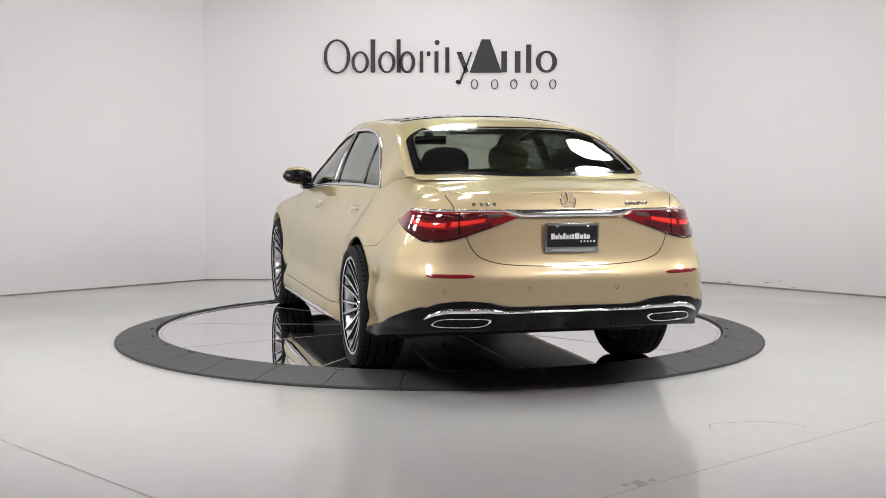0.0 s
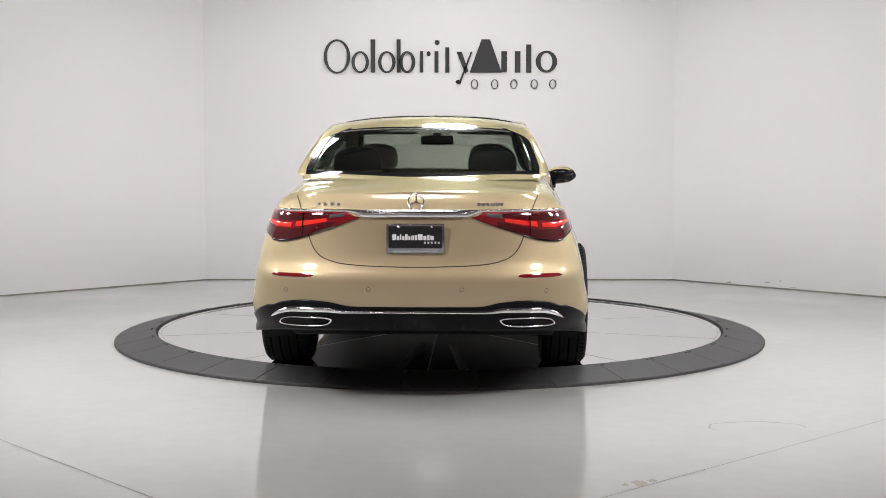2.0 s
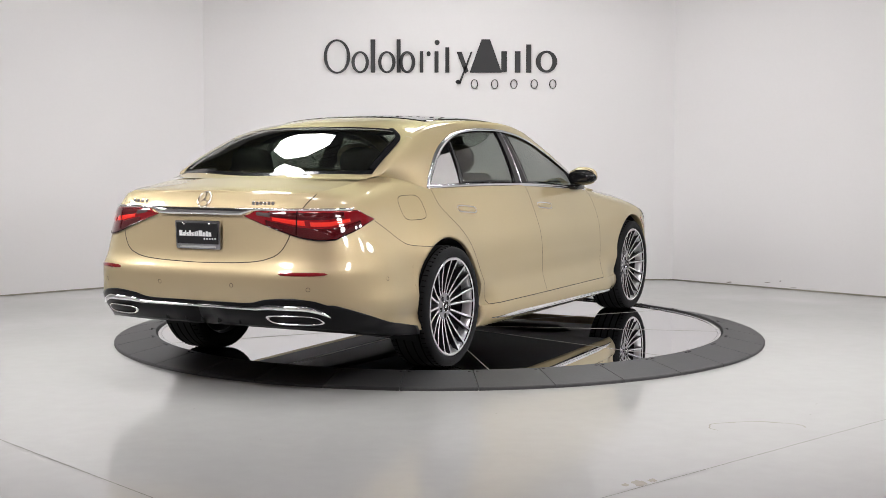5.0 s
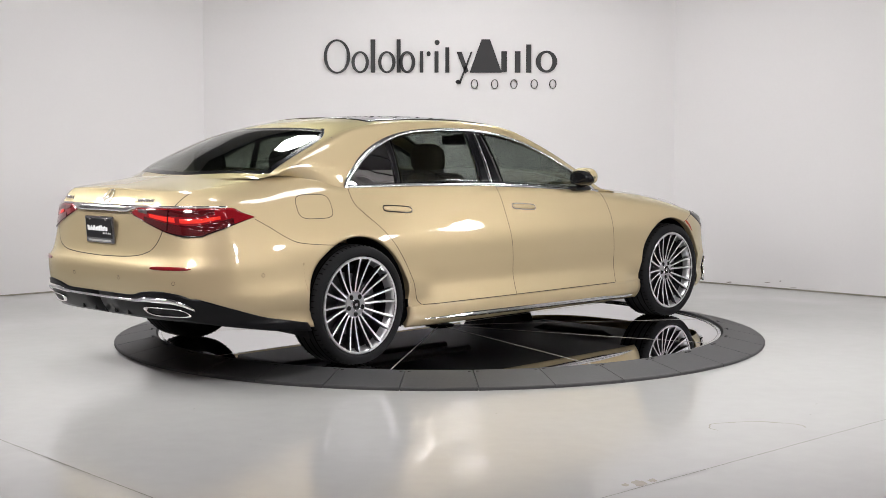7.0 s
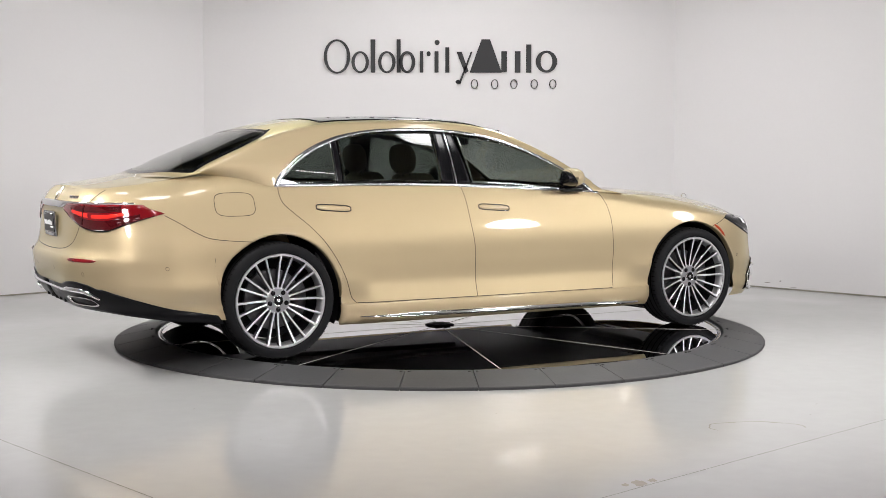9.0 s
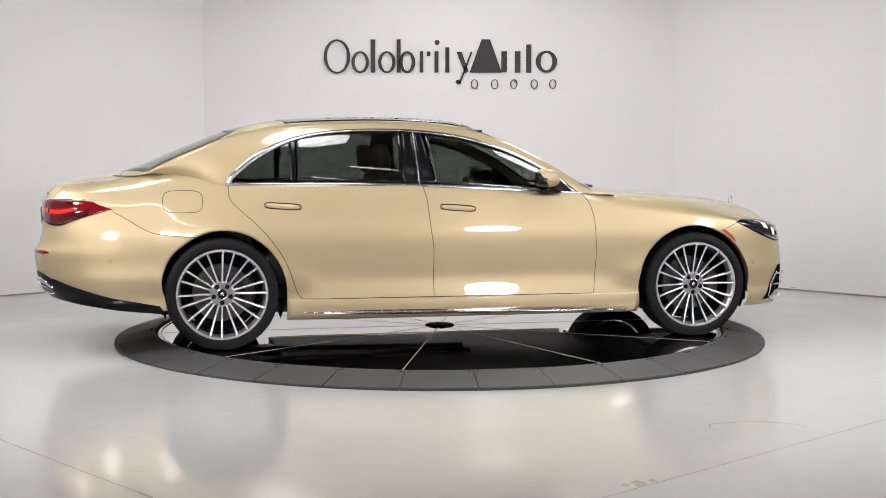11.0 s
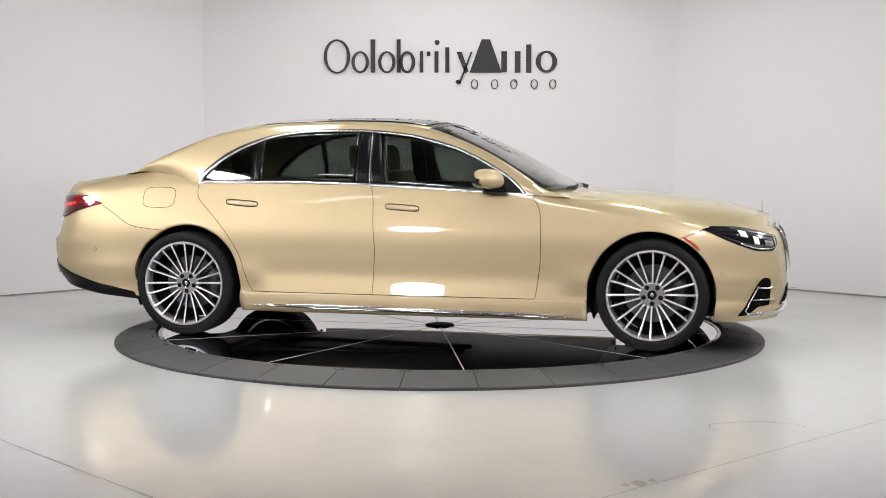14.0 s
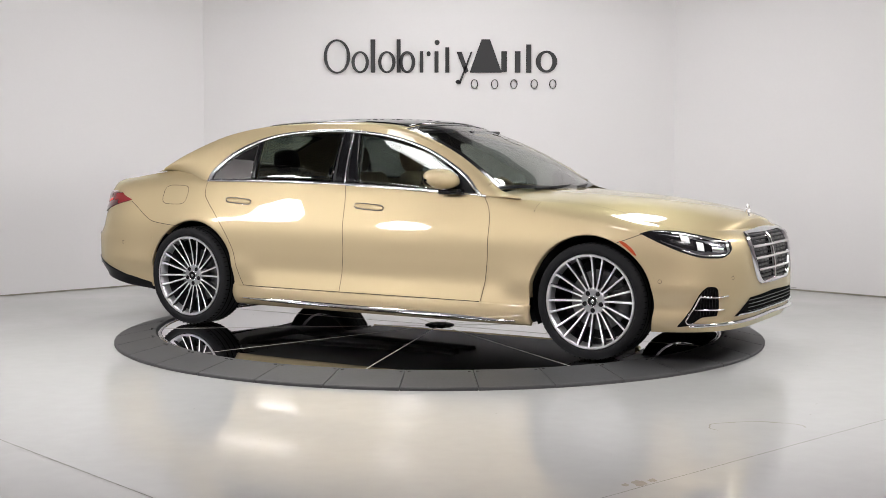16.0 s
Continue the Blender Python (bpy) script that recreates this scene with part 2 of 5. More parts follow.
    # unseen walls close the hall; the rose south one tints the car's reflections
    for name, x0, y0, x1, y1 in (("wall_outer_west", -9.1, -13, -9, 7), ("wall_outer_east", 9, -13, 9.1, 7), ("wall_outer_north", -9, 7, 9, 7.1), ("wall_south", -9, -13.1, 9, -13)):
        tagged(part(name, box(x0, y0, 0, x1, y1, 5.6), M_ROSE_BOUNCE if name == "wall_south" else M_SHELL if name == "wall_outer_north" else M_WALL, smooth=False), "unseen plain wall closing the hall", "wall", kind="structure")
    tagged(part("ceiling", box(-9.1, -13.1, 5.6, 9.1, 7.1, 5.7), M_CEIL, smooth=False), "dark high hall ceiling", "ceiling", kind="structure")
    for y in (-6.5, -1.5, 2.5):
        truss(y)


def truss(y):
    root = tagged(new("roof_truss"), "black steel ceiling truss with diagonal webs", "truss", "roof trusses", "")
    root.location = (0, y, 5.0)
    for z in (0, 0.55):
        part("chord", box(-9, -0.03, z - 0.03, 9, 0.03, z + 0.03), M_DARKSTEEL, root, smooth=False)
    for k in range(18):
        x = -9 + k
        part("web", tube([(x, 0, 0), (x + 0.5, 0, 0.55), (x + 1, 0, 0)], 0.015, 6), M_DARKSTEEL, root)
    return root


@functools.lru_cache(None)
def cloth(strength):
    """Lit diffuser cloth: brightest before the lamp in its middle."""
    m = mat("lit_softbox_cloth", (0.9, 0.9, 0.9), 0.8)
    nt = m.node_tree
    b = nt.nodes["Principled BSDF"]
    co = nt.nodes.new("ShaderNodeTexCoord")
    flat = nt.nodes.new("ShaderNodeVectorMath")
    flat.operation = "MULTIPLY"
    flat.inputs[1].default_value = (1, 1, 0)
    far = nt.nodes.new("ShaderNodeVectorMath")
    far.operation = "LENGTH"
    fall = nt.nodes.new("ShaderNodeMapRange")
    fall.interpolation_type = "SMOOTHSTEP"
    fall.inputs["From Min"].default_value, fall.inputs["From Max"].default_value = 0.05, 0.45
    fall.inputs["To Min"].default_value, fall.inputs["To Max"].default_value = strength * 1.6, strength * 0.85
    nt.links.new(co.outputs["Object"], flat.inputs[0])
    nt.links.new(flat.outputs["Vector"], far.inputs[0])
    nt.links.new(far.outputs["Value"], fall.inputs["Value"])
    nt.links.new(fall.outputs["Result"], b.inputs["Emission Strength"])
    b.inputs["Emission Color"].default_value = (1.0, 0.985, 0.985, 1)
    return m


def softbox(eye, aim, r, strength):
    root = tagged(new("softbox"), "octagonal studio softbox with black shell, lit", "softbox", "studio softboxes")
    m = look(eye, aim)
    root.matrix_basis = m
    ring = [(r * math.cos(math.pi / 8 + k * math.pi / 4), r * math.sin(math.pi / 8 + k * math.pi / 4)) for k in range(8)]
    bm = bmesh.new()
    bm.faces.new([bm.verts.new((x, y, -0.02)) for x, y in ring])
    part("diffuser", bm, cloth(strength), root, "glowing white diffuser cloth", smooth=False)
    bm = grid([[(x * 1.02, y * 1.02, -0.04) for x, y in ring], [(x * 1.02, y * 1.02, 0.0) for x, y in ring], [(x * 0.2, y * 0.2, 0.45) for x, y in ring]], closed=True)
    part("shell", bm, M_DARKSTEEL, root, "black cloth shell", smooth=False)
    back = m @ Vector((0, 0, 0.40))
    rod = part("hanger", tube([back, (back.x, back.y, 5.6)], 0.02, 8), M_DARKSTEEL, root)
    rod.matrix_parent_inverse = m.inverted()


def strip_lights():
    """The hall's tube lamps behind the set, seen as small marks in the paint and glass."""
    root = tagged(new("strip_light"), "slim ceiling tube lamp with a warm pinkish glow", "ceiling lamp", "hall tube lamps")
    part("housing", box(-0.62, -0.07, 0.03, 0.62, 0.07, 0.10, 0.01), M_DARKSTEEL, root, "dark metal housing", smooth=False)
    part("tube", box(-0.60, -0.045, 0.0, 0.60, 0.045, 0.03, 0.008), M_TUBE, root, "glowing tube")
    for x in (-0.5, 0.5):
        part("hanger", box(x - 0.006, -0.006, 0.10, x + 0.006, 0.006, 0.42), M_DARKSTEEL, root, smooth=False)
    spots = [(x, y) for y in (-5.6, -7.7, -9.8, -11.9) for x in (-4.6, -1.6, 1.4, 4.4)]
    root.location = (*spots[0], 5.18)
    for x, y in spots[1:]:
        copy_thing(root, pose(x, y, 5.18))


# ---------------- wall sign: plain shapes in place of its lettering ----------------
def wall_sign():
    root = tagged(new("wall_sign"), "black wall sign of plain upright shapes on the white wall", "sign")
    root.location = (0, 3.853, 0)

    def place(px, py):
        return (0.0115 + (px - 780) * 0.00579, 2.876 - py * 0.005723)

    def bar(name, x0, y0, x1, y1, oval=False, mid=0.0):
        (a, t), (b, s) = place(x0, y0), place(x1, y1)
        if oval:
            n = 28
            cx, cz, rx, rz = (a + b) / 2, (t + s) / 2, (b - a) / 2, (t - s) / 2
            rows = []
            for k in range(n):
                c, d = math.cos(2 * math.pi * k / n), math.sin(2 * math.pi * k / n)
                ix, iz = rx * mid, rz * (mid + (1 - mid) * 0.55)
                rows.append([(cx + rx * c, 0, cz + rz * d), (cx + rx * c, -0.012, cz + rz * d), (cx + ix * c, -0.012, cz + iz * d), (cx + ix * c, 0, cz + iz * d)])
            rows.append(rows[0])
            bm = grid(rows)
        else:
            bm = box(a, -0.012, s, b, 0, t, 0.002)
        part(name, bm, M_SIGN, root, smooth=False)

    def slab(name, *pts):
        flat = [place(*p) for p in pts]
        bm = bmesh.new()
        fronts = [bm.verts.new((x, -0.012, z)) for x, z in flat]
        backs = [bm.verts.new((x, 0, z)) for x, z in flat]
        bm.faces.new(fronts)
        for k in range(len(flat)):
            q = (k + 1) % len(flat)
            bm.faces.new((fronts[k], fronts[q], backs[q], backs[k]))
        part(name, bm, M_SIGN, root, smooth=False)
    for x0, y0, x1, y1, mid in ((573, 70, 620, 131, .76), (622, 91, 653, 130, .62), (669, 91, 700, 130, .62), (706, 91, 735, 130, .55), (948, 90, 986, 129, .55)):
        bar("round_shape", x0, y0, x1, y1, True, mid)
    for x0, y0, x1, y1 in ((656, 70, 664, 129), (702, 70, 709, 129), (743, 91, 749, 129), (769, 91, 776, 129), (788, 84, 795, 129), (887, 91, 897, 128), (911, 91, 921, 129), (931, 79, 940, 129)):
        bar("upright_shape", x0, y0, x1, y1)
    slab("slanting_shape", (808, 92), (817, 92), (829, 126), (823, 131))
    slab("slanting_shape", (833, 92), (836, 92), (815, 149), (811, 149))
    slab("wedge_shape", (831, 129), (852, 70), (867, 70), (888, 129))
    for x0 in (832, 868, 902, 938, 971):
        bar("small_shape", x0 + 1, 141, x0 + 14, 158, True, .72)
    for x0, y0, x1, y1 in ((769, 71, 778, 80), (755, 91, 762, 100), (806, 142, 815, 149)):
        bar("dot_shape", x0, y0, x1, y1, True, .0)


# ---------------- turntable ----------------
DISC_Z = 0.0539


def turntable():
    ring = tagged(new("turntable_ring"), "dark grey rubber ramp ring round the turntable", "turntable ring")
    n = 33
    step = 2 * math.pi / n
    prof = [(2.323, 0.0), (2.323, 0.014), (2.317, 0.019), (2.048, 0.071), (2.040, 0.069), (2.040, 0.0)]
    gap = 0.0028
    rows = []
    for k in range(9):
        a = -step / 2 + step * k / 8
        rows.append([(r * math.cos(a) - (gap * (1 if k == 8 else -1 if k == 0 else 0)) * math.sin(a), r * math.sin(a) * 1.0 - (gap if k == 8 else -gap if k == 0 else 0), z) for r, z in prof])
    bm = grid(rows, closed=True)
    bmesh.ops.holes_fill(bm, edges=bm.edges, sides=8)
    seg = part("ramp_segment", bm, M_RING, ring, smooth=False)
    bolt_bm = revolve([(0.0, 0.004), (0.009, 0.004), (0.010, 0.0)], 10, "Z")
    bolt = part("bolt", bolt_bm, M_DARKSTEEL, ring)
    start = radians(-84.62) + step / 2
    for k in range(n):
        s = seg if k == 0 else seg.copy()
        if k:
            scene.collection.objects.link(s)
        a = start + k * step
        s.matrix_basis = Matrix.Rotation(a, 4, "Z")
        for j, da in enumerate((-0.44, 0.44)):
            b = bolt if (k == 0 and j == 0) else bolt.copy()
            if b is not bolt:
                scene.collection.objects.link(b)
            aa = a + da * step
            b.location = (2.072 * math.cos(aa), 2.072 * math.sin(aa), 0.0665)
    # black sheet added under plate and ramp so the seams read as shaded
    dark_sheet = tagged(part("seam_dark_sheet", revolve([(0.0, 0.003), (2.316, 0.003)], 96, "Z"), M_DARKSTEEL, ring, smooth=False), "black sheet under plate and ramp, added to darken the seams")

    plate = tagged(new("turntable_plate"), "round mirror-polished turntable plate with radial seams", "turntable plate")
    plate.location = (0, 0, DISC_Z)
    m = 10
    rows = []
    R = 1.998
    for k in range(13):
        a = 2 * math.pi / m * k / 12
        c, s = math.cos(a), math.sin(a)
        rows.append([(r * c, r * s, z) for r, z in ((0.10, -0.03), (0.10, 0), (0.7, 0), (1.4, 0), (R, 0), (R, -0.03))])
    sec = part("plate_sector", grid(rows), M_MIRROR, plate, smooth=False)
    sm = part("plate_seam", box(0.1, -0.0035, -0.002, R, 0.0035, 0.0012), M_SEAM, plate, "thin light seam strip", smooth=False)
    for k in range(m):
        for src in (sec, sm):
            o = src if k == 0 else src.copy()
            if k:
                scene.collection.objects.link(o)
            o.matrix_basis = Matrix.Rotation(2 * math.pi * k / m, 4, "Z")
    part("plate_rim", revolve([(R + 0.001, -0.03), (R + 0.001, 0.003), (R + 0.008, 0.005), (2.022, 0.005), (2.029, 0.0), (2.029, -0.03)], 120, "Z"), M_ALU, plate, "pale metal edge band")
    hub = part("hub_cover", revolve([(0.0, 0.012), (0.085, 0.012), (0.105, 0.006), (0.108, 0.0)], 40, "Z"), M_DARKSTEEL, plate, "dark centre cover with bolts")
    b0 = part("hub_bolt", revolve([(0.0, 0.016), (0.012, 0.016), (0.013, 0.010)], 10, "Z"), M_BRAKE, hub)
    for k in range(8):
        o = b0 if k == 0 else b0.copy()
        if k:
            scene.collection.objects.link(o)
        o.location = (0.07 * math.cos(k * math.pi / 4), 0.07 * math.sin(k * math.pi / 4), 0)
    return plate


# ---------------- the saloon: its surfaces ----------------
# car space: x forward from mid-wheelbase, y to its left, z up from the tyres' foot
XF, XB = 1.45, -1.45          # where the plan begins to round off
NF, NB = 3.8, 4.4           # fullness of the rounded ends
LEAN = [(.462, .19), (.51, .18), (.56, .09), (.60, .02), (.66, .05), (.72, .15), (.77, .27), (.81, .315), (.88, .325), (.96, .34), (1.04, .39), (1.12, .48), (1.25, .60)]
CREASE = 0.462
lean_z = np.linspace(CREASE, 1.25, 400)
lean_v = np.interp(lean_z, [a for a, _ in LEAN], [b for _, b in LEAN])
flank_y = .951 - np.concatenate([[0], np.cumsum((lean_v[1:] + lean_v[:-1]) / 2 * np.diff(lean_z))])
low_width = curve((0.10, .84), (0.17, .885), (0.21, .925), (0.27, .948), (0.31, .941), (0.34, .926), (0.40, .940), (0.45, .9495), (CREASE, .951))


def half_width(z):
    """The body's half width: tucked under the crease, leaning in above it."""
    return low_width(z) if z < CREASE else float(np.interp(z, lean_z, flank_y))


nose_x = curve((0.12, 2.36), (0.18, 2.40), (0.25, 2.435), (0.40, 2.455), (0.55, 2.45), (0.66, 2.435), (0.74, 2.41), (0.80, 2.37), (0.86, 2.29), (0.95, 2.18))
tail_x = curve((0.15, -2.45), (0.24, -2.58), (0.34, -2.72), (0.42, -2.775), (0.50, -2.80), (0.60, -2.815), (0.635, -2.815), (0.67, -2.787), (0.74, -2.768), (0.86, -2.758), (0.94, -2.756), (0.97, -2.74), (1.02, -2.71), (1.06, -2.68), (1.12, -2.62))
# height of the shoulder line, and how far it rolls inwards there
top_z = curve((-2.95, 1.050), (-2.72, 1.050), (-2.5, 1.076), (-2.2, 1.116), (-2.0, 1.130), (-1.8, 1.108), (-1.58, 1.058), (-1.03, 1.061), (-.28, 1.046), (.47, 1.009), (.81, .984), (1.0, .972), (1.3, .953), (1.55, .929), (1.8, .890), (2.0, .845), (2.2, .807), (2.40, .792), (2.6, .79))
roll_in = curve((-2.95, .012), (-2.66, .014), (-2.45, .09), (-2.2, .085), (-2.05, .06), (-1.9, .035), (-1.72, .02), (-1.60, .012), (-1.0, .006), (.6, .006), (.82, .014), (1.05, .055), (1.4, .125), (1.8, .15), (2.1, .10), (2.35, .05), (2.6, .03))
roll_h = curve((-2.95, .012), (-2.66, .014), (-2.5, .07), (-2.1, .14), (-1.9, .12), (-1.62, .02), (.7, .012), (1.05, .05), (1.5, .09), (2.0, .08), (2.4, .05))


haunch_z = curve((.2, .5), (.34, .8), (.5, 1), (.75, 1), (.88, .75), (.98, .55), (1.1, .4))


def haunch(x, z):
    """The swell of the body over the wheels."""
    return (0.038 * math.exp(-((x + 1.62) / .46) ** 2) + 0.036 * math.exp(-((x - 1.62) / .42) ** 2)) * haunch_z(z)


door_width = curve((.14, .850), (.19, .925), (.235, .985), (.27, .984), (.30, .979), (.325, .973), (.36, .9620), (.40, .9500), (.43, .9420), (.455, .9378), (.475, .9364), (.51, .9358), (.56, half_width(.56)))


def flare(x, z):
    """Between the wheels the doors' foot and the sill run outwards under a crease."""
    k = max(0.0, min(1.0, (1.20 - abs(x)) / .26))
    return (door_width(z) - half_width(z)) * k * k * (3 - 2 * k) if z < .56 else 0.0


taper_high = curve((-2.75, -.010), (-2.50, 0), (-2.40, .023), (-2.285, .046), (-2.1, .067), (-1.85, .074), (-1.575, .064), (-1.3, .047), (-1.0, .028), (-.6, .009), (-.2, 0))
taper_low = curve((-2.75, -.030), (-2.55, -.034), (-2.3, -.014), (-2.0, .034), (-1.85, .026), (-1.65, .009), (-1.45, .014), (-1.3, .024), (-1.0, .015), (-.6, .005), (-.2, 0))


def taper(x, z):
    """The body draws in towards the tail, most at the shoulder and behind the wheel."""
    k = max(0.0, min(1.0, (z - .40) / .64))
    return lerp(taper_low(x), taper_high(x), k ** 0.8)


def plan(u, z, inset=0.0):
    """Half plan at height z: u 0..1 round the nose, 1..2 along the flank, 2..3 round the tail."""
    w = half_width(z) - inset
    if u <= 1:
        p = math.pi / 2 * (1 - u)
        x = XF + (nose_x(z) - inset - XF) * max(0, math.sin(p)) ** (2 / NF)
        return x, (w + haunch(x, z)) * max(0, math.cos(p)) ** (2 / NF)
    if u >= 2:
        p = math.pi / 2 * (u - 2)
        x = XB + (tail_x(z) + inset - XB) * max(0, math.sin(p)) ** (2 / NB)
        return x, (w + haunch(x, z) - taper(x, z)) * max(0, math.cos(p)) ** (2 / NB)
    x = lerp(XF, XB, u - 1)
    return x, w + haunch(x, z) + flare(x, z) - taper(x, z)


def u_at_x(x, z):
    if x > XF:
        s = min(1, (x - XF) / (nose_x(z) - XF))
        return 1 - math.asin(s ** (NF / 2)) / (math.pi / 2)
    if x < XB:
        s = min(1, (x - XB) / (tail_x(z) - XB))
        return 2 + math.asin(s ** (NB / 2)) / (math.pi / 2)
    return 1 + (x - XF) / (XB - XF)


def u_at_y(y, z, front):
    c = min(1, max(0, y) / half_width(z)) ** ((NF if front else NB) / 2)
    return 1 - math.acos(c) / (math.pi / 2) if front else 2 + math.acos(c) / (math.pi / 2)


def flank(u, z, off=0.0):
    """A point of the body's outer wall, off metres proud."""
    x0, _ = plan(u, z)
    zt = top_z(x0)
    rh, ri = roll_h(x0), roll_in(x0)
    d = zt - z
    inset = 0.0
    if d < rh:
        k = min(1, 1 - d / rh)
        inset = ri * (0.65 * k * k + 0.35 * (1 - math.sqrt(max(0, 1 - k * k))))
    x, y = plan(u, z, inset - off)
    return Vector((x, y, z))


def normal(u, z):
    e = 0.004
    a, b = flank(max(0, u - e), z), flank(min(3, u + e), z)
    c, d = flank(u, z - e), flank(u, z + e)
    n = (b - a).cross(d - c).normalized()
    out = Vector((1 if u < 1 else -1 if u > 2 else 0, 1, 0))
    if u < 1:
        out = Vector((math.cos(u * math.pi / 2), math.sin(u * math.pi / 2), 0))
    elif u > 2:
        out = Vector((-math.sin((u - 2) * math.pi / 2), math.cos((u - 2) * math.pi / 2), 0))
    return n if n.dot(out) > 0 else -n


def skin(u, z, off=0.0):
    p = flank(u, z)
    return p + normal(u, z) * off if off else p


def edge(u):
    """The upper rim of the wall."""
    x0, _ = plan(u, 1.0 if u > 1 else 0.8)
    return flank(u, top_z(x0))


def flip(bm):
    """Mirrors a mesh to the car's other side."""
    for v in bm.verts:
        v.co.y = -v.co.y
    return bm


def both(name, make, material, parent, label="", sharp=None):
    made = []
    for s in (0, 1):
        bm = make()
        made.append(part(name, flip(bm) if s else bm, material, parent, label, True, sharp))
    return made


def patch(u0, u1, lo, hi, n, m, off=0.0, back=0.0):
    """A sheet of the wall between u0 and u1 (numbers or functions of z) and heights lo, hi (numbers or functions of u)."""
    rows = []
    for i in range(n + 1):
        row = []
        for j in range(m + 1):
            f = j / m
            if callable(u0) or callable(u1):
                z = lerp(lo, hi, f)
                a = u0(z) if callable(u0) else u0
                b = u1(z) if callable(u1) else u1
                u = lerp(a, b, i / n)
            else:
                u = lerp(u0, u1, i / n)
                zl = lo(u) if callable(lo) else lo
                zh = hi(u) if callable(hi) else hi
                z = lerp(zl, zh, f)
            row.append(skin(u, z, off))
        rows.append(row)
    bm = grid(rows)
    return thick_in(bm, back) if back else bm


def thick_in(bm, d):
    """Folds the open rim of a sheet inwards by d, so that it has an edge."""
    bmesh.ops.recalc_face_normals(bm, faces=bm.faces)
    c = sum((f.normal.y for f in bm.faces)) + 0.3 * sum((f.normal.x * (1 if f.calc_center_median().x > 0 else -1) for f in bm.faces)) + 0.3 * sum(f.normal.z for f in bm.faces)
    if c < 0:
        bmesh.ops.reverse_faces(bm, faces=bm.faces)
    bm.normal_update()
    rim = [e for e in bm.edges if e.is_boundary]
    nor = {v: v.normal.copy() for e in rim for v in e.verts}
    r = bmesh.ops.extrude_edge_only(bm, edges=rim)
    new_v = [g for g in r["geom"] if isinstance(g, bmesh.types.BMVert)]
    for v in new_v:
        o = min(nor, key=lambda q: (q.co - v.co).length_squared)
        v.co = v.co - nor[o] * d
    return bm


def seam(points, w=0.0045, lift=0.0):
    """A thin dark line along points (place, normal)."""
    rows = []
    for i, (p, n) in enumerate(points):
        d = (points[min(i + 1, len(points) - 1)][0] - points[max(i - 1, 0)][0]).normalized()
        s = d.cross(n).normalized() * w / 2
        rows.append([p - s + n * lift, p + s + n * lift])
    return grid(rows)


def on_wall(us_zs, lift):
    return [(skin(u, z, lift), normal(u, z)) for u, z in us_zs]


ARCH_F, ARCH_R, ARCH_Z, ARCH_RAD = 1.600, -1.600, 0.362, 0.405
door_front = curve((.28, .857), (.45, .880), (.60, .892), (.79, .890), (.90, .872), (.97, .83), (1.0, .80))
door_mid = curve((.28, -.236), (.49, -.232), (.6, -.228), (.79, -.246), (.97, -.262), (1.05, -.285))
door_rear = curve((.30, -1.06), (.325, -1.10), (.355, -1.125), (.412, -1.146), (.543, -1.193), (.693, -1.285), (.816, -1.396), (.90, -1.49), (.96, -1.545), (1.02, -1.558), (1.06, -1.555))


def arch_patch(xc, m=16, n=40):
    rows = []
    for i in range(n + 1):
        a = math.pi * i / n
        x = xc + ARCH_RAD * math.cos(a)
        zl = ARCH_Z + ARCH_RAD * math.sin(a)
        u = u_at_x(x, 0.6)
        hi = edge(u).z
        row = [skin(u, lerp(zl, hi, j / m)) for j in range(m + 1)]
        p = row[0]
        row = [p + Vector((0, -0.05, 0)), p + Vector((0, -0.006, -0.0)), p + Vector((0, 0, 0.004))] + row[1:]
        rows.append(row)
    return grid(rows)


# height of the boot along the middle
deck_c = curve((-2.9, 1.05), (-2.70, 1.060), (-2.6, 1.078), (-2.5, 1.094), (-2.25, 1.133), (-2.0, 1.165), (-1.9, 1.175))


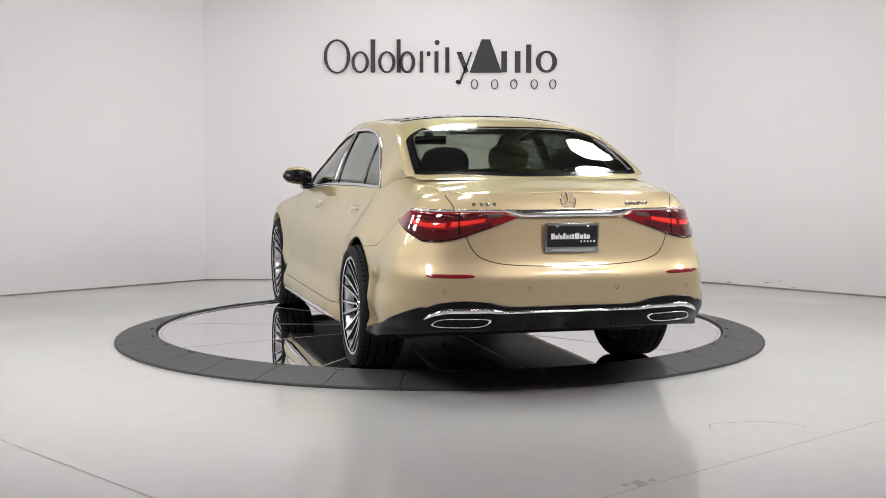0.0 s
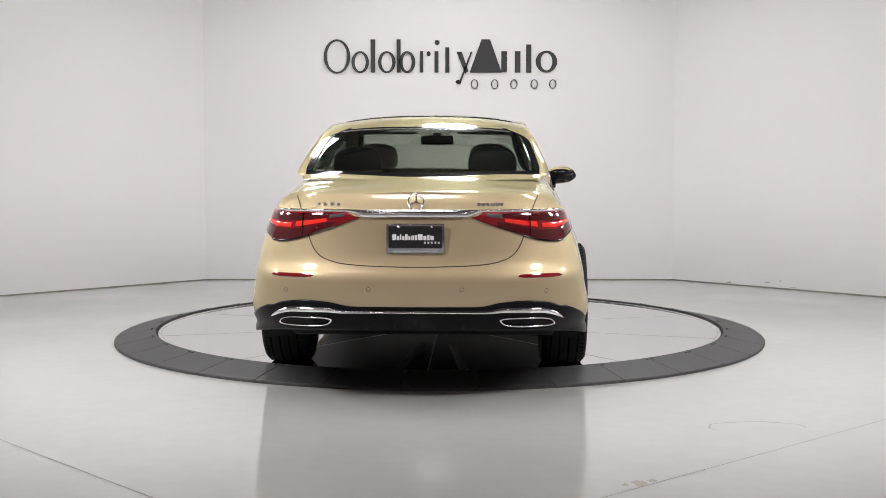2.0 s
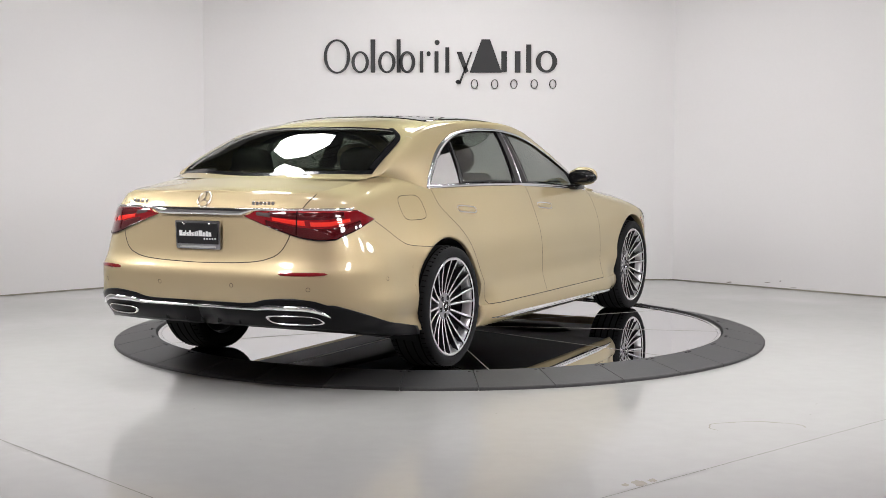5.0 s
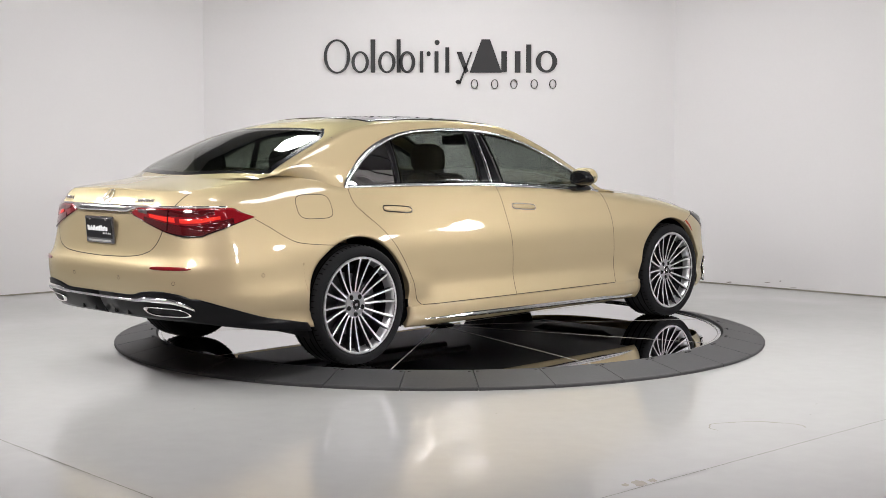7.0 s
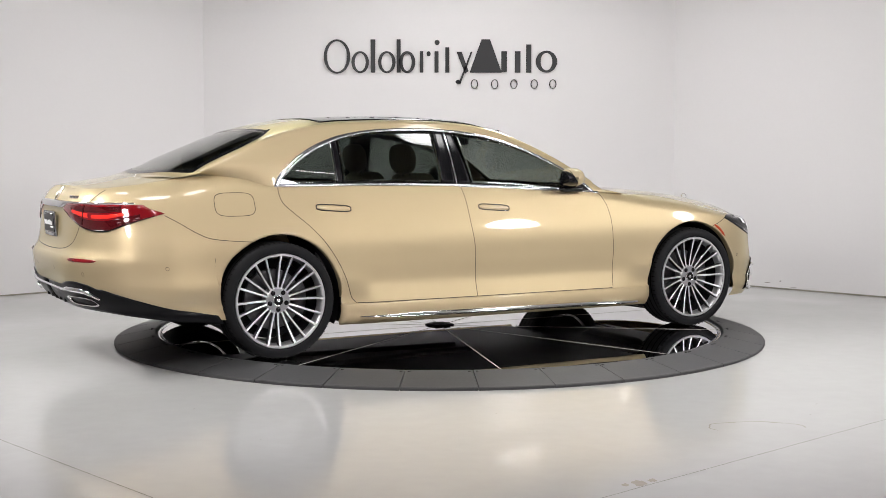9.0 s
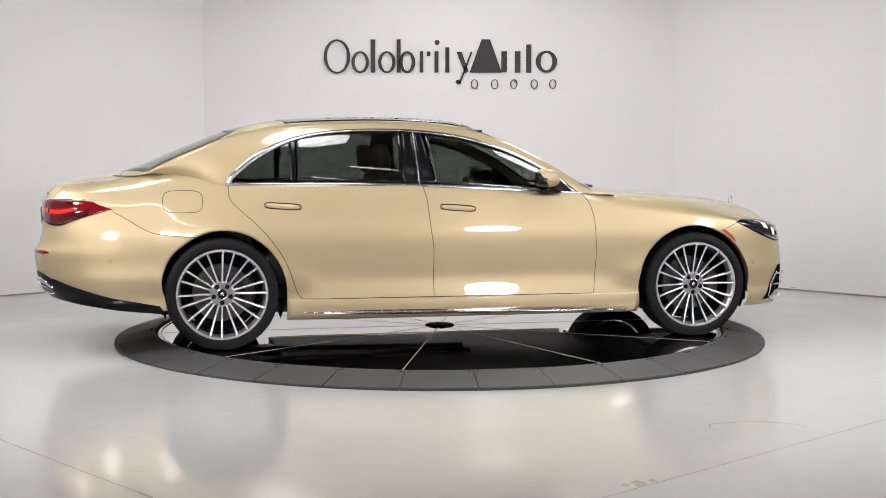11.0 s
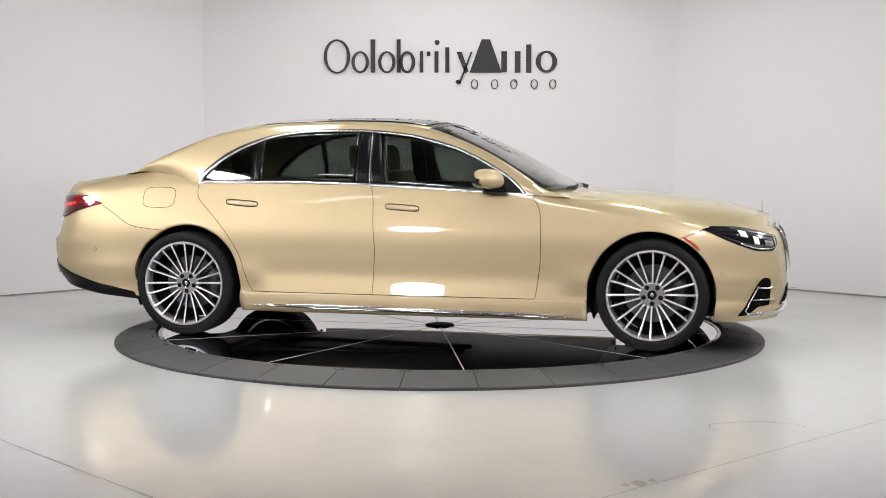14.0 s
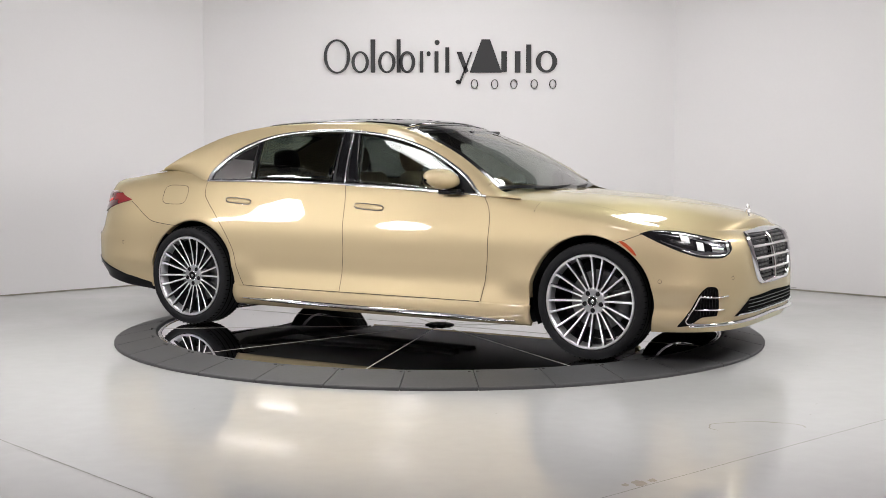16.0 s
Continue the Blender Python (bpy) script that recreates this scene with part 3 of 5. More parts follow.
def body_shell(car):
    uf0, uf1 = u_at_x(ARCH_F + ARCH_RAD, .6), u_at_x(ARCH_F - ARCH_RAD, .6)
    ur0, ur1 = u_at_x(ARCH_R + ARCH_RAD, .6), u_at_x(ARCH_R - ARCH_RAD, .6)

    def hi(u):
        return edge(u).z
    foot = curve((-2.95, .37), (-2.65, .36), (-2.4, .31), (-2.0, .262))

    def rear_low(u):
        return foot(plan(u, .4)[0])
    both("front_bumper", lambda: patch(0, uf0, .200, hi, 34, 26), M_PAINT, car)
    both("front_wing", lambda: arch_patch(ARCH_F), M_PAINT, car)
    both("body_side", lambda: patch(uf1, ur0, .30, hi, 70, 22), M_PAINT, car)
    both("rear_quarter", lambda: arch_patch(ARCH_R), M_PAINT, car)
    both("rear_bumper", lambda: patch(ur1, 3, rear_low, hi, 60, 26), M_PAINT, car)
    # sills
    sills = both("side_sill", lambda: patch(uf1, ur0, .185, .318, 60, 12, 0.004, 0.03), M_PAINT, car)
    us = lin(u_at_x(1.10, .3), u_at_x(-1.08, .3), 40)

    def blade():
        rows = []
        for i, u in enumerate(us):
            t = min(i, len(us) - 1 - i) / 8
            h = 0.013 * min(1, 0.15 + t)
            zc = lerp(0.216, 0.236, i / (len(us) - 1))
            rows.append([skin(u, zc - h, 0.004), skin(u, zc - h * .5, 0.014), skin(u, zc + h * .4, 0.016), skin(u, zc + h, 0.005)])
        return grid(rows)
    both("sill_trim", blade, M_CHROME, car, "bright chrome sill strip")
    # doors
    front = both("front_door", lambda: patch(lambda z: u_at_x(door_front(z) - .0025, z), lambda z: u_at_x(door_mid(z) + .0025, z), .322, 1.004, 40, 30, 0.0015), M_PAINT, car)
    rear = both("rear_door", lambda: patch(lambda z: u_at_x(door_mid(z) - .0025, z), lambda z: u_at_x(door_rear(z) + .0025, z), .325, 1.046, 44, 30, 0.0015), M_PAINT, car)
    for s in (0, 1):
        for ob, f, zt in ((front[s], door_front, .985), (rear[s], door_rear, 1.05), (front[s], door_mid, 1.035)):
            pts = on_wall([(u_at_x(f(z), z), z) for z in lin(.322, zt, 36)], 0.0026)
            bm = seam(pts, 0.0042)
            part("door_gap", flip(bm) if s else bm, M_GAP, ob)
        bm = seam(on_wall([(u, .321) for u in lin(u_at_x(.857, .3), u_at_x(-1.09, .3), 50)], 0.0034), 0.0045)
        part("sill_gap", flip(bm) if s else bm, M_GAP, sills[s])
        # handles
        for ob, x0, z0 in ((rear[s], -1.21, .918), (front[s], -.053, .900)):
            rows = []
            for i in range(19):
                t = -1 + 2 * i / 18
                h = 0.0165 * max(0.0, 1 - abs(t) ** 5) ** 0.5
                x = x0 + 0.113 * t
                zc = z0 - 0.008 * t
                u = u_at_x(x, zc)
                rows.append([skin(u, zc + h * k, 0.003 + 0.006 * (1 - k * k)) for k in (-1, -.8, -.3, .3, .8, 1)])
            bm = grid(rows)
            hd = part("door_handle", flip(bm) if s else bm, M_PAINT, ob, "flush painted pop-out handle")
            pts = []
            for i in range(41):
                a = 2 * math.pi * i / 40
                ca, sa = math.cos(a), math.sin(a)
                x = x0 + 0.117 * math.copysign(abs(ca) ** .4, ca)
                z = z0 + 0.019 * math.copysign(abs(sa) ** .6, sa) - 0.008 * (x - x0) / 0.117
                pts.append((skin(u_at_x(x, z), z, 0.004), normal(u_at_x(x, z), z)))
            bm = seam(pts, 0.006)
            part("handle_rim", flip(bm) if s else bm, M_CHROME, hd, "thin bright rim")
    # fuel flap outline on the right-hand quarter, rear bumper cut, bonnet cut
    quarter = [o for o in car.children if o.name.startswith("rear_quarter")]
    pts = []
    for i in range(61):
        a = 2 * math.pi * i / 60
        ca, sa = math.cos(a), math.sin(a)
        x = -1.848 + 0.125 * math.copysign(abs(ca) ** .5, ca)
        z = .952 + 0.070 * math.copysign(abs(sa) ** .55, sa)
        pts.append((skin(u_at_x(x, z), z, 0.001), normal(u_at_x(x, z), z)))
    part("fuel_flap_gap", flip(seam(pts, 0.004)), M_GAP, quarter[1], "thin shut line of the fuel flap")
    cut = curve((-2.30, .900), (-2.20, .845), (-2.11, .79), (-2.02, .752), (-1.90, .736), (-1.70, .722))
    both("bumper_gap", lambda: seam(on_wall([(u_at_x(x, .8), cut(x)) for x in lin(-2.29, -1.76, 24)], 0.0012), 0.004), M_GAP, car)
    both("wing_gap", lambda: seam(on_wall([(u_at_x(x, .76), lerp(.722, .785, (x - 1.76) / .18)) for x in lin(1.76, 1.94, 12)], 0.0012), 0.004), M_GAP, car)
    # bonnet and boot lid tops
    hood_c = curve((.85, 1.035), (1.0, 1.026), (1.1, 1.018), (1.33, 1.004), (1.74, .968), (2.15, .903), (2.32, .852), (2.40, .808), (2.6, .79))

    def lid(u0, u1, n, centre, m=14, power=2.0):
        rows = []
        for i in range(n + 1):
            e = edge(lerp(u0, u1, i / n))
            zc = max(centre(e.x), e.z)
            rows.append([Vector((e.x, e.y * (1 - j / m), e.z + (zc - e.z) * (1 - (1 - j / m) ** power))) for j in range(m + 1)])
        return rows

    def whole(rows):
        bm = grid(rows)
        grid([[Vector((p.x, -p.y, p.z)) for p in r] for r in rows], bm)
        bmesh.ops.remove_doubles(bm, verts=bm.verts, dist=2e-4)
        return bm
    hood = part("bonnet", whole(lid(0, u_at_x(.86, .95), 60, hood_c, power=2.6)), M_PAINT, car)
    boot = part("boot_lid", whole(lid(u_at_x(-1.9, 1.0), 3, 50, deck_c, power=2.2)), M_PAINT, car)
    # bonnet shut lines run a little inside the wings
    for s in (1, -1):
        pts = []
        for x in lin(.98, 2.20, 30):
            e = edge(u_at_x(x, .9))
            k = curve((.9, .86), (1.3, .93), (1.9, .97), (2.2, .99))(x)
            z = e.z + (max(hood_c(x), e.z) - e.z) * (1 - k ** 2.6)
            pts.append((Vector((x, s * e.y * k, z)), Vector((0, 0, 1))))
        part("bonnet_gap", seam(pts, 0.004, 0.0016), M_GAP, hood)
    return boot, hood


# ---------------- cabin ----------------
roof_c = curve((-2.28, 1.125), (-2.1, 1.197), (-2.0, 1.240), (-1.79, 1.328), (-1.59, 1.405), (-1.40, 1.460), (-1.16, 1.497), (-.91, 1.511), (-.58, 1.518), (-.33, 1.515), (-.08, 1.503), (.11, 1.470), (.29, 1.398), (.5, 1.303), (.705, 1.191), (.91, 1.080), (1.06, 1.012))
roof_e = curve((-2.28, 1.075), (-2.1, 1.112), (-2.0, 1.172), (-1.79, 1.268), (-1.59, 1.348), (-1.40, 1.402), (-1.16, 1.442), (-.91, 1.460), (-.58, 1.467), (-.33, 1.463), (-.08, 1.443), (.11, 1.408), (.29, 1.345), (.5, 1.251), (.66, 1.160), (.80, 1.068), (.90, 1.005), (1.06, .972))
roof_y = curve((-2.28, .730), (-2.0, .712), (-1.79, .685), (-1.59, .655), (-1.4, .628), (-1.16, .615), (-1.0, .612), (-.5, .618), (0, .620), (.3, .645), (.5, .680), (.7, .735), (.9, .800), (1.06, .83))
win_top = curve((-1.575, 1.058), (-1.546, 1.118), (-1.488, 1.175), (-1.391, 1.252), (-1.237, 1.330), (-1.046, 1.388), (-.817, 1.419), (-.6, 1.428), (-.437, 1.428), (-.286, 1.420), (-.058, 1.394), (.094, 1.362), (.283, 1.303), (.473, 1.219), (.663, 1.110), (.79, 1.000), (.815, .982))


def side(x, z):
    """The cabin's flank at x and height z."""
    e = edge(u_at_x(x, 1.0))
    ze, ye = roof_e(x), roof_y(x)
    f = (z - e.z) / max(0.02, ze - e.z)
    return Vector((x, lerp(e.y - 0.004, ye, f) + 0.075 * max(0, f) * (1 - f), z))


def top(x, f):
    """The cabin's top at x; f 0 at the middle, 1 at the edge. Rounded into the flank."""
    ze, ye, zc = roof_e(x), roof_y(x), roof_c(x)
    return Vector((x, ye * f, ze + (zc - ze) * (1 - abs(f) ** 2.6)))


def cabin(car):
    def bow(x0, f, amount):
        return x0 + amount * (1 - f * f)
    # cant rails and pillars: from the windows' upper edge to the roof's edge
    def cant():
        xs = lin(-1.575, .815, 90)
        rows = []
        for x in xs:
            a, b = win_top(x), roof_e(x)
            row = [side(x, lerp(a, b - 0.012, j / 8)) for j in range(9)]
            t = top(x, .93)
            row += [row[-1].lerp(t, .45) + Vector((0, 0.012, 0.010)), t]
            rows.append(row)
        return grid(rows)

    def tail():
        rows = []
        for x in lin(-2.062, -1.575, 40):
            e = edge(u_at_x(x, 1.0)).z
            b = roof_e(x)
            row = [side(x, lerp(e, b - 0.012 * min(1, (b - e) / .1), j / 10)) for j in range(11)]
            t = top(x, .93)
            k = max(0, min(1, (b - e - .02) / .1))
            row += [row[-1].lerp(t, .45) + Vector((0, 0.010, 0.008)) * k, t]
            rows.append(row)
        # the pillar's foot runs out into the boot's shoulder
        last, x0 = rows[0], rows[0][0].x

        def deck(x, y):
            e = edge(u_at_x(x, 1.0))
            zc = max(deck_c(x), e.z)
            return e.z + (zc - e.z) * (1 - min(1, abs(y) / e.y) ** 2.2)
        starts = list(last) + [top(bow(-2.062, g, -.20), .93 * g) for g in lin(1, 0, 12)[1:]]
        foot = []
        for i in range(15):
            t = 1 - i / 14
            row = []
            for q in starts:
                h = max(0, q.z - deck(q.x, q.y))
                x = q.x - (.05 + .25 * min(1, h / .06)) * t
                y = q.y * edge(u_at_x(x, 1.0)).y / edge(u_at_x(q.x, 1.0)).y
                row.append(Vector((x, y, deck(x, y) + h * (1 - t) ** 2 + (.0015 - .004 * t if t else 0))))
            foot.append(row)
        bm = grid(rows)
        grid(foot, bm)
        bmesh.ops.remove_doubles(bm, verts=bm.verts, dist=1e-4)
        return bm

    def inset(x):
        """How far out the rear glass reaches: its upper corners are rounded."""
        t = max(0, min(1, (-1.50 - x) / .19))
        return .93 - .17 * (1 - t) ** 2.2

    def corner():
        return grid([[top(x, lerp(.945, inset(x), j / 6)) + Vector((0, 0, .0032)) for j in range(7)] for x in lin(-1.71, -1.485, 24)])

    def cowl():
        rows = []
        for x in lin(.815, 1.06, 14):
            e = edge(u_at_x(x, 1.0)).z
            b = max(roof_e(x), e + .002)
            row = [side(x, lerp(e, b, j / 6)) for j in range(7)] + [top(x, .93)]
            rows.append(row)
        return grid(rows)
    both("roof_rail", cant, M_PAINT, car)
    both("rear_pillar", tail, M_PAINT, car)
    both("pillar_corner", corner, M_PAINT, car)
    both("windscreen_pillar", cowl, M_PAINT, car)
    fs = [-.93 + 1.86 * k / 24 for k in range(25)]

    def cover(x0, x1, b0, b1, n, lift=0.0, fmax=.93):
        rows = []
        for i in range(n + 1):
            t = i / n
            row = []
            for f in fs:
                g = f / .93 * fmax
                x = bow(lerp(x0, x1, t), f / .93, lerp(b0, b1, t))
                row.append(top(x, g) + Vector((0, 0, lift)))
            rows.append(row)
        return grid(rows)
    roof = part("roof", cover(.07, -1.50, .04, -.05, 44), M_PAINT, car)
    part("panoramic_roof", thick(cover(.05, -1.17, .04, -.03, 36, 0.003, .86), 0.002), M_ROOFGL, roof, "black panoramic glass roof")
    part("windscreen", thick(cover(.86, .07, .19, .04, 26), 0.004), M_GLASSF, car, "clear raked windscreen")
    part("rear_window", thick(cover(-1.50, -2.06, -.05, -.20, 24), 0.004), M_GLASSR, car, "dark tinted rear window")
    # black printed edges of the glass
    for x0, x1, b0, b1, lift in ((-1.485, -1.515, -.05, -.05, .002), (-2.025, -2.062, -.195, -.20, .002), (.83, .875, .18, .19, .002), (.06, .105, .04, .042, .002)):
        part("glass_border", cover(x0, x1, b0, b1, 3, lift), M_BLACK, car, "black printed glass edge")
    for s in (1, -1):
        for xa, xb, ba, bb in ((-1.49, -2.03, -.0, -.0), (.86, .08, 0, 0)):
            rows = []
            for x in lin(xa, xb, 36):
                g = inset(x) if xa < 0 else .93
                rows.append([top(x, g + f) + Vector((0, 0, .0042)) for f in (-.05, -.025, .005)])
            bm = grid(rows)
            part("glass_border", flip(bm) if s < 0 else bm, M_BLACK, car, "black printed glass edge")
    # the deck between rear glass and boot
    # side windows
    def glass(x0, x1, slant0=0.0, slant1=0.0):
        rows = []
        for i in range(25):
            x = lerp(x0, x1, i / 24)
            e = edge(u_at_x(x, 1.0)).z
            sl = lerp(slant0, slant1, i / 24)
            row = []
            for j in range(11):
                f = j / 10
                zz = lerp(e, win_top(x), f)
                xx = x + sl * (zz - e)
                zz = min(zz, win_top(xx))
                p = side(xx, zz)
                row.append(Vector((p.x, p.y - 0.006, p.z)))
            rows.append(row)
        return thick(grid(rows), 0.004)
    both("side_window", lambda: glass(-1.545, -1.145), M_GLASS, car, "small fixed tinted quarter glass")
    both("side_window", lambda: glass(-1.12, -.40), M_GLASS, car, "dark tinted rear door glass")
    both("side_window", lambda: glass(-.20, .80, -.18, 0), M_GLASS, car, "tinted front door glass")

    def post(x0, x1, s0, s1, out=0.001):
        rows = []
        for x, sl in zip(lin(x0, x1, 5), lin(s0, s1, 5)):
            e = edge(u_at_x(x, 1.0)).z
            row = []
            for j in range(11):
                z = lerp(e, win_top(x), j / 10)
                xx = x + sl * (z - e)
                p = side(xx, min(z, win_top(xx)))
                row.append(Vector((p.x, p.y + out, p.z)))
            rows.append(row)
        return thick(grid(rows), 0.01)
    both("window_post", lambda: post(-1.15, -1.115, 0, 0), M_BLACK, car, "gloss black window post")
    both("window_post", lambda: post(-.405, -.302, 0, -.06), M_BLACK, car, "gloss black door pillar cover")
    both("window_post", lambda: post(-.296, -.19, -.06, -.20), M_BLACK, car, "gloss black door pillar cover")
    both("pillar_line", lambda: post(-.302, -.296, -.06, -.06, .003), M_ALU, car, "thin bright line between door frames")
    both("window_post", lambda: post(.60, .80, -.12, -.02, -.002), M_TRIM, car, "black mirror triangle")

    # bright frame round the windows
    def strip(pts, w0, w1):
        rows = []
        for x, z, dx, dz in pts:
            p = side(x, z)
            q = side(x + dx, z + dz)
            m = p.lerp(q, .5)
            rows.append([p + Vector((0, .001, 0)), p + Vector((0, .006, 0)).lerp(Vector((0, .005, 0)), .5), m + Vector((0, .0075, 0)), q + Vector((0, .006, 0)), q + Vector((0, .0, 0))])
        return grid(rows)

    def upper():
        pts = []
        xs = [-1.575 + (.815 + 1.575) * (0.5 - 0.5 * math.cos(math.pi * k / 120)) for k in range(121)]
        for x in xs:
            sl = (win_top(x + .004) - win_top(x - .004)) / .008
            L = math.hypot(1, sl)
            w = curve((-1.6, .030), (-1.45, .034), (-1.2, .026), (-.9, .017), (.3, .017), (.82, .022))(x)
            pts.append((x, win_top(x), sl / L * w, -w / L))
        return strip(pts, 0, 0)

    def lower():
        pts = []
        for x in lin(-1.572, .825, 80):
            z = edge(u_at_x(x, 1.0)).z
            pts.append((x, z - 0.008, 0, .021))
        return strip(pts, 0, 0)
    both("window_trim", upper, M_ALU, car, "bright satin metal window frame")
    both("window_trim", lower, M_ALU, car, "bright satin metal belt strip")


# ---------------- wheels ----------------
def wheel_parts(car):
    first = new("wheel")
    first.parent = car
    tyre = [(.262, -.105), (.275, -.125), (.303, -.135), (.336, -.133), (.351, -.120), (.3585, -.095), (.3605, -.06), (.361, 0), (.3605, .06), (.3585, .095), (.351, .120), (.336, .133), (.313, .135), (.300, .131), (.293, .122), (.286, .112)]
    ty = part("tyre", revolve(tyre, 88), M_TYRE, first, "low-profile black tyre", sharp=40)
    # tread grooves and blocks
    for y in (-.078, -.027, .027, .078):
        part("tread_groove", revolve([(.3617, y - .005), (.3617, y + .005)], 88), M_TREAD, ty)
    bm = bmesh.new()
    for k in range(66):
        a = 2 * math.pi * k / 66
        for s in (-1, 1):
            b = bmesh.new()
            box(-.002, .086 if s > 0 else -.113, .345, .002, .113 if s > 0 else -.086, .3588, 0, b)
            bmesh.ops.rotate(b, verts=b.verts, cent=(0, 0, 0), matrix=Matrix.Rotation(a, 3, "Y"))
            for f in b.faces:
                bm.faces.new([bm.verts.new(v.co) for v in f.verts])
            b.free()
    tagged(part("shoulder_cut", bm, M_TREAD, ty, smooth=False), kind="stuff")
    part("rim", revolve([(.277, .125), (.289, .127), (.2925, .122), (.291, .112), (.281, .106), (.275, .094), (.267, .065), (.260, .0), (.262, -.1)], 88), M_RIM, first, "bright machined rim lip", sharp=35)
    part("barrel", revolve([(.264, .055), (.257, 0), (.259, -.11)], 64), M_RIMDARK, first, "grey inner barrel")
    # black disc added for the shade seen between the spokes
    part("dark_backing", revolve([(.25, -.075), (.0, -.075)], 40), M_TRIM, first, "black disc standing in for the shade behind the spokes")
    part("brake_disc", revolve([(.05, -.02), (.185, -.02), (.187, -.025), (.187, -.045), (.185, -.05), (.05, -.05)], 56), M_BRAKE, first, "steel brake disc", sharp=30)
    bm = bmesh.new()
    rows = []
    for k in range(13):
        a = radians(150) + radians(60) * k / 12
        rows.append([(r * math.cos(a), y, r * math.sin(a)) for r, y in ((.125, -.02), (.13, -.002), (.165, .006), (.205, -.002), (.21, -.06))])
    part("brake_caliper", thick_plain(grid(rows, bm), .01), M_CALIPER, first, "grey brake caliper")
    # hub
    part("hub", revolve([(.0, 0.0720), (.034, 0.0720), (.036, 0.0750), (.072, 0.0740), (.080, 0.0680), (.084, 0.0540), (.08, 0.0040)], 40), M_HUB, first, "grey machined hub face", sharp=30)
    part("hub_cap", revolve([(.0, 0.0820), (.026, 0.0815), (.031, 0.0790), (.033, 0.0720)], 32), M_BLACK, first, "black hub cap with bright ring")
    part("cap_ring", revolve([(.029, 0.0805), (.030, 0.0835), (.033, 0.0835), (.035, 0.0760)], 32), M_CHROME, first)
    part("cap_mark", revolve([(.0, 0.0835), (.010, 0.0835), (.012, 0.0810)], 20), M_CHROME, first)
    bolt = part("lug_hole", revolve([(.0, 0.0745), (.0125, 0.0755), (.0145, 0.0765), (.0155, 0.0730)], 16), M_BLACK, first)
    for k in range(5):
        b = bolt if not k else bolt.copy()
        if k:
            scene.collection.objects.link(b)
        a = math.pi / 2 + 2 * math.pi * k / 5 + math.pi / 5
        b.location = (.056 * math.cos(a), 0, .056 * math.sin(a))
    # twenty slender spokes: bright face, dark flanks
    def spoke(face):
        rows = []
        for t in lin(0, 1, 9):
            r = lerp(.066, .284, t)
            w = lerp(.0056, .0074, t) * (0.9 + .25 * (1 - t) ** 6)
            y = .070 + .050 * t ** 1.5
            if face:
                rows.append([(-w, y - .0012, r), (-w * .8, y, r), (w * .8, y, r), (w, y - .0012, r)])
            else:
                rows.append([(-w, y - .001, r), (-w * 1.25, y - .034, r), (w * 1.25, y - .034, r), (w, y - .001, r)])
        return grid(rows)
    sf, sb = part("spoke", spoke(1), M_RIM, first, "slender machined spoke"), None
    sb = part("spoke_flank", spoke(0), M_RIMDARK, sf, "grey spoke side")
    for k in range(20):
        pair = (1 if k % 2 else -1) * radians(1.2)
        a = 2 * math.pi * k / 20 + pair
        if not k:
            sf.rotation_euler = (0, a, 0)
            continue
        o = sf.copy()
        scene.collection.objects.link(o)
        o.rotation_euler = (0, a, 0)
        c = sb.copy()
        scene.collection.objects.link(c)
        c.parent = o
    # four wheels
    spots = [(1.608, .828, 0), (-1.608, .822, 0), (1.608, -.828, 180), (-1.608, -.822, 180)]
    first.matrix_basis = pose(spots[0][0], spots[0][1], .361)
    for x, y, r in spots[1:]:
        copy_thing(first, pose(x, y, .361, 0, 0, r))


def thick_plain(bm, d):
    bmesh.ops.solidify(bm, geom=bm.faces[:], thickness=d)
    return bm


def wheel_houses(car):
    for xc in (ARCH_F, ARCH_R):
        def liner():
            rows = []
            for i in range(25):
                a = radians(-25) + radians(230) * i / 24
                r = ARCH_RAD - .004
                c, s = xc + r * math.cos(a), ARCH_Z + r * math.sin(a)
                rows.append([(c, .90, s), (c, .78, s + .01), (c, .50, s + .02), (c, .50, s - .3 * max(0, math.sin(a)))])
            return grid(rows)
        both("wheel_house", liner, M_TRIM, car, "black wheel arch liner")
    # underbody
    part("underbody", box(-2.02, -.76, .215, 2.08, .76, .30, .03), M_UNDER, car, "dark underbody panels")
    part("floor_pan", box(-1.17, -.90, .188, 1.17, .90, .27, .02), M_UNDER, car, "dark floor pan")
    for x, z0, z1, w in ((-1.6, .20, .42, .70), (1.6, .18, .40, .70)):
        part("axle", tube([(x, -w, .36), (x, -.3, .22), (x, .3, .22), (x, w, .36)], .05, 8), M_UNDER, car)
    both("exhaust_pipe", lambda: tube([(-2.1, .42, .30), (-1.2, .25, .19), (0.2, .12, .185)], .03, 8), M_UNDER, car)


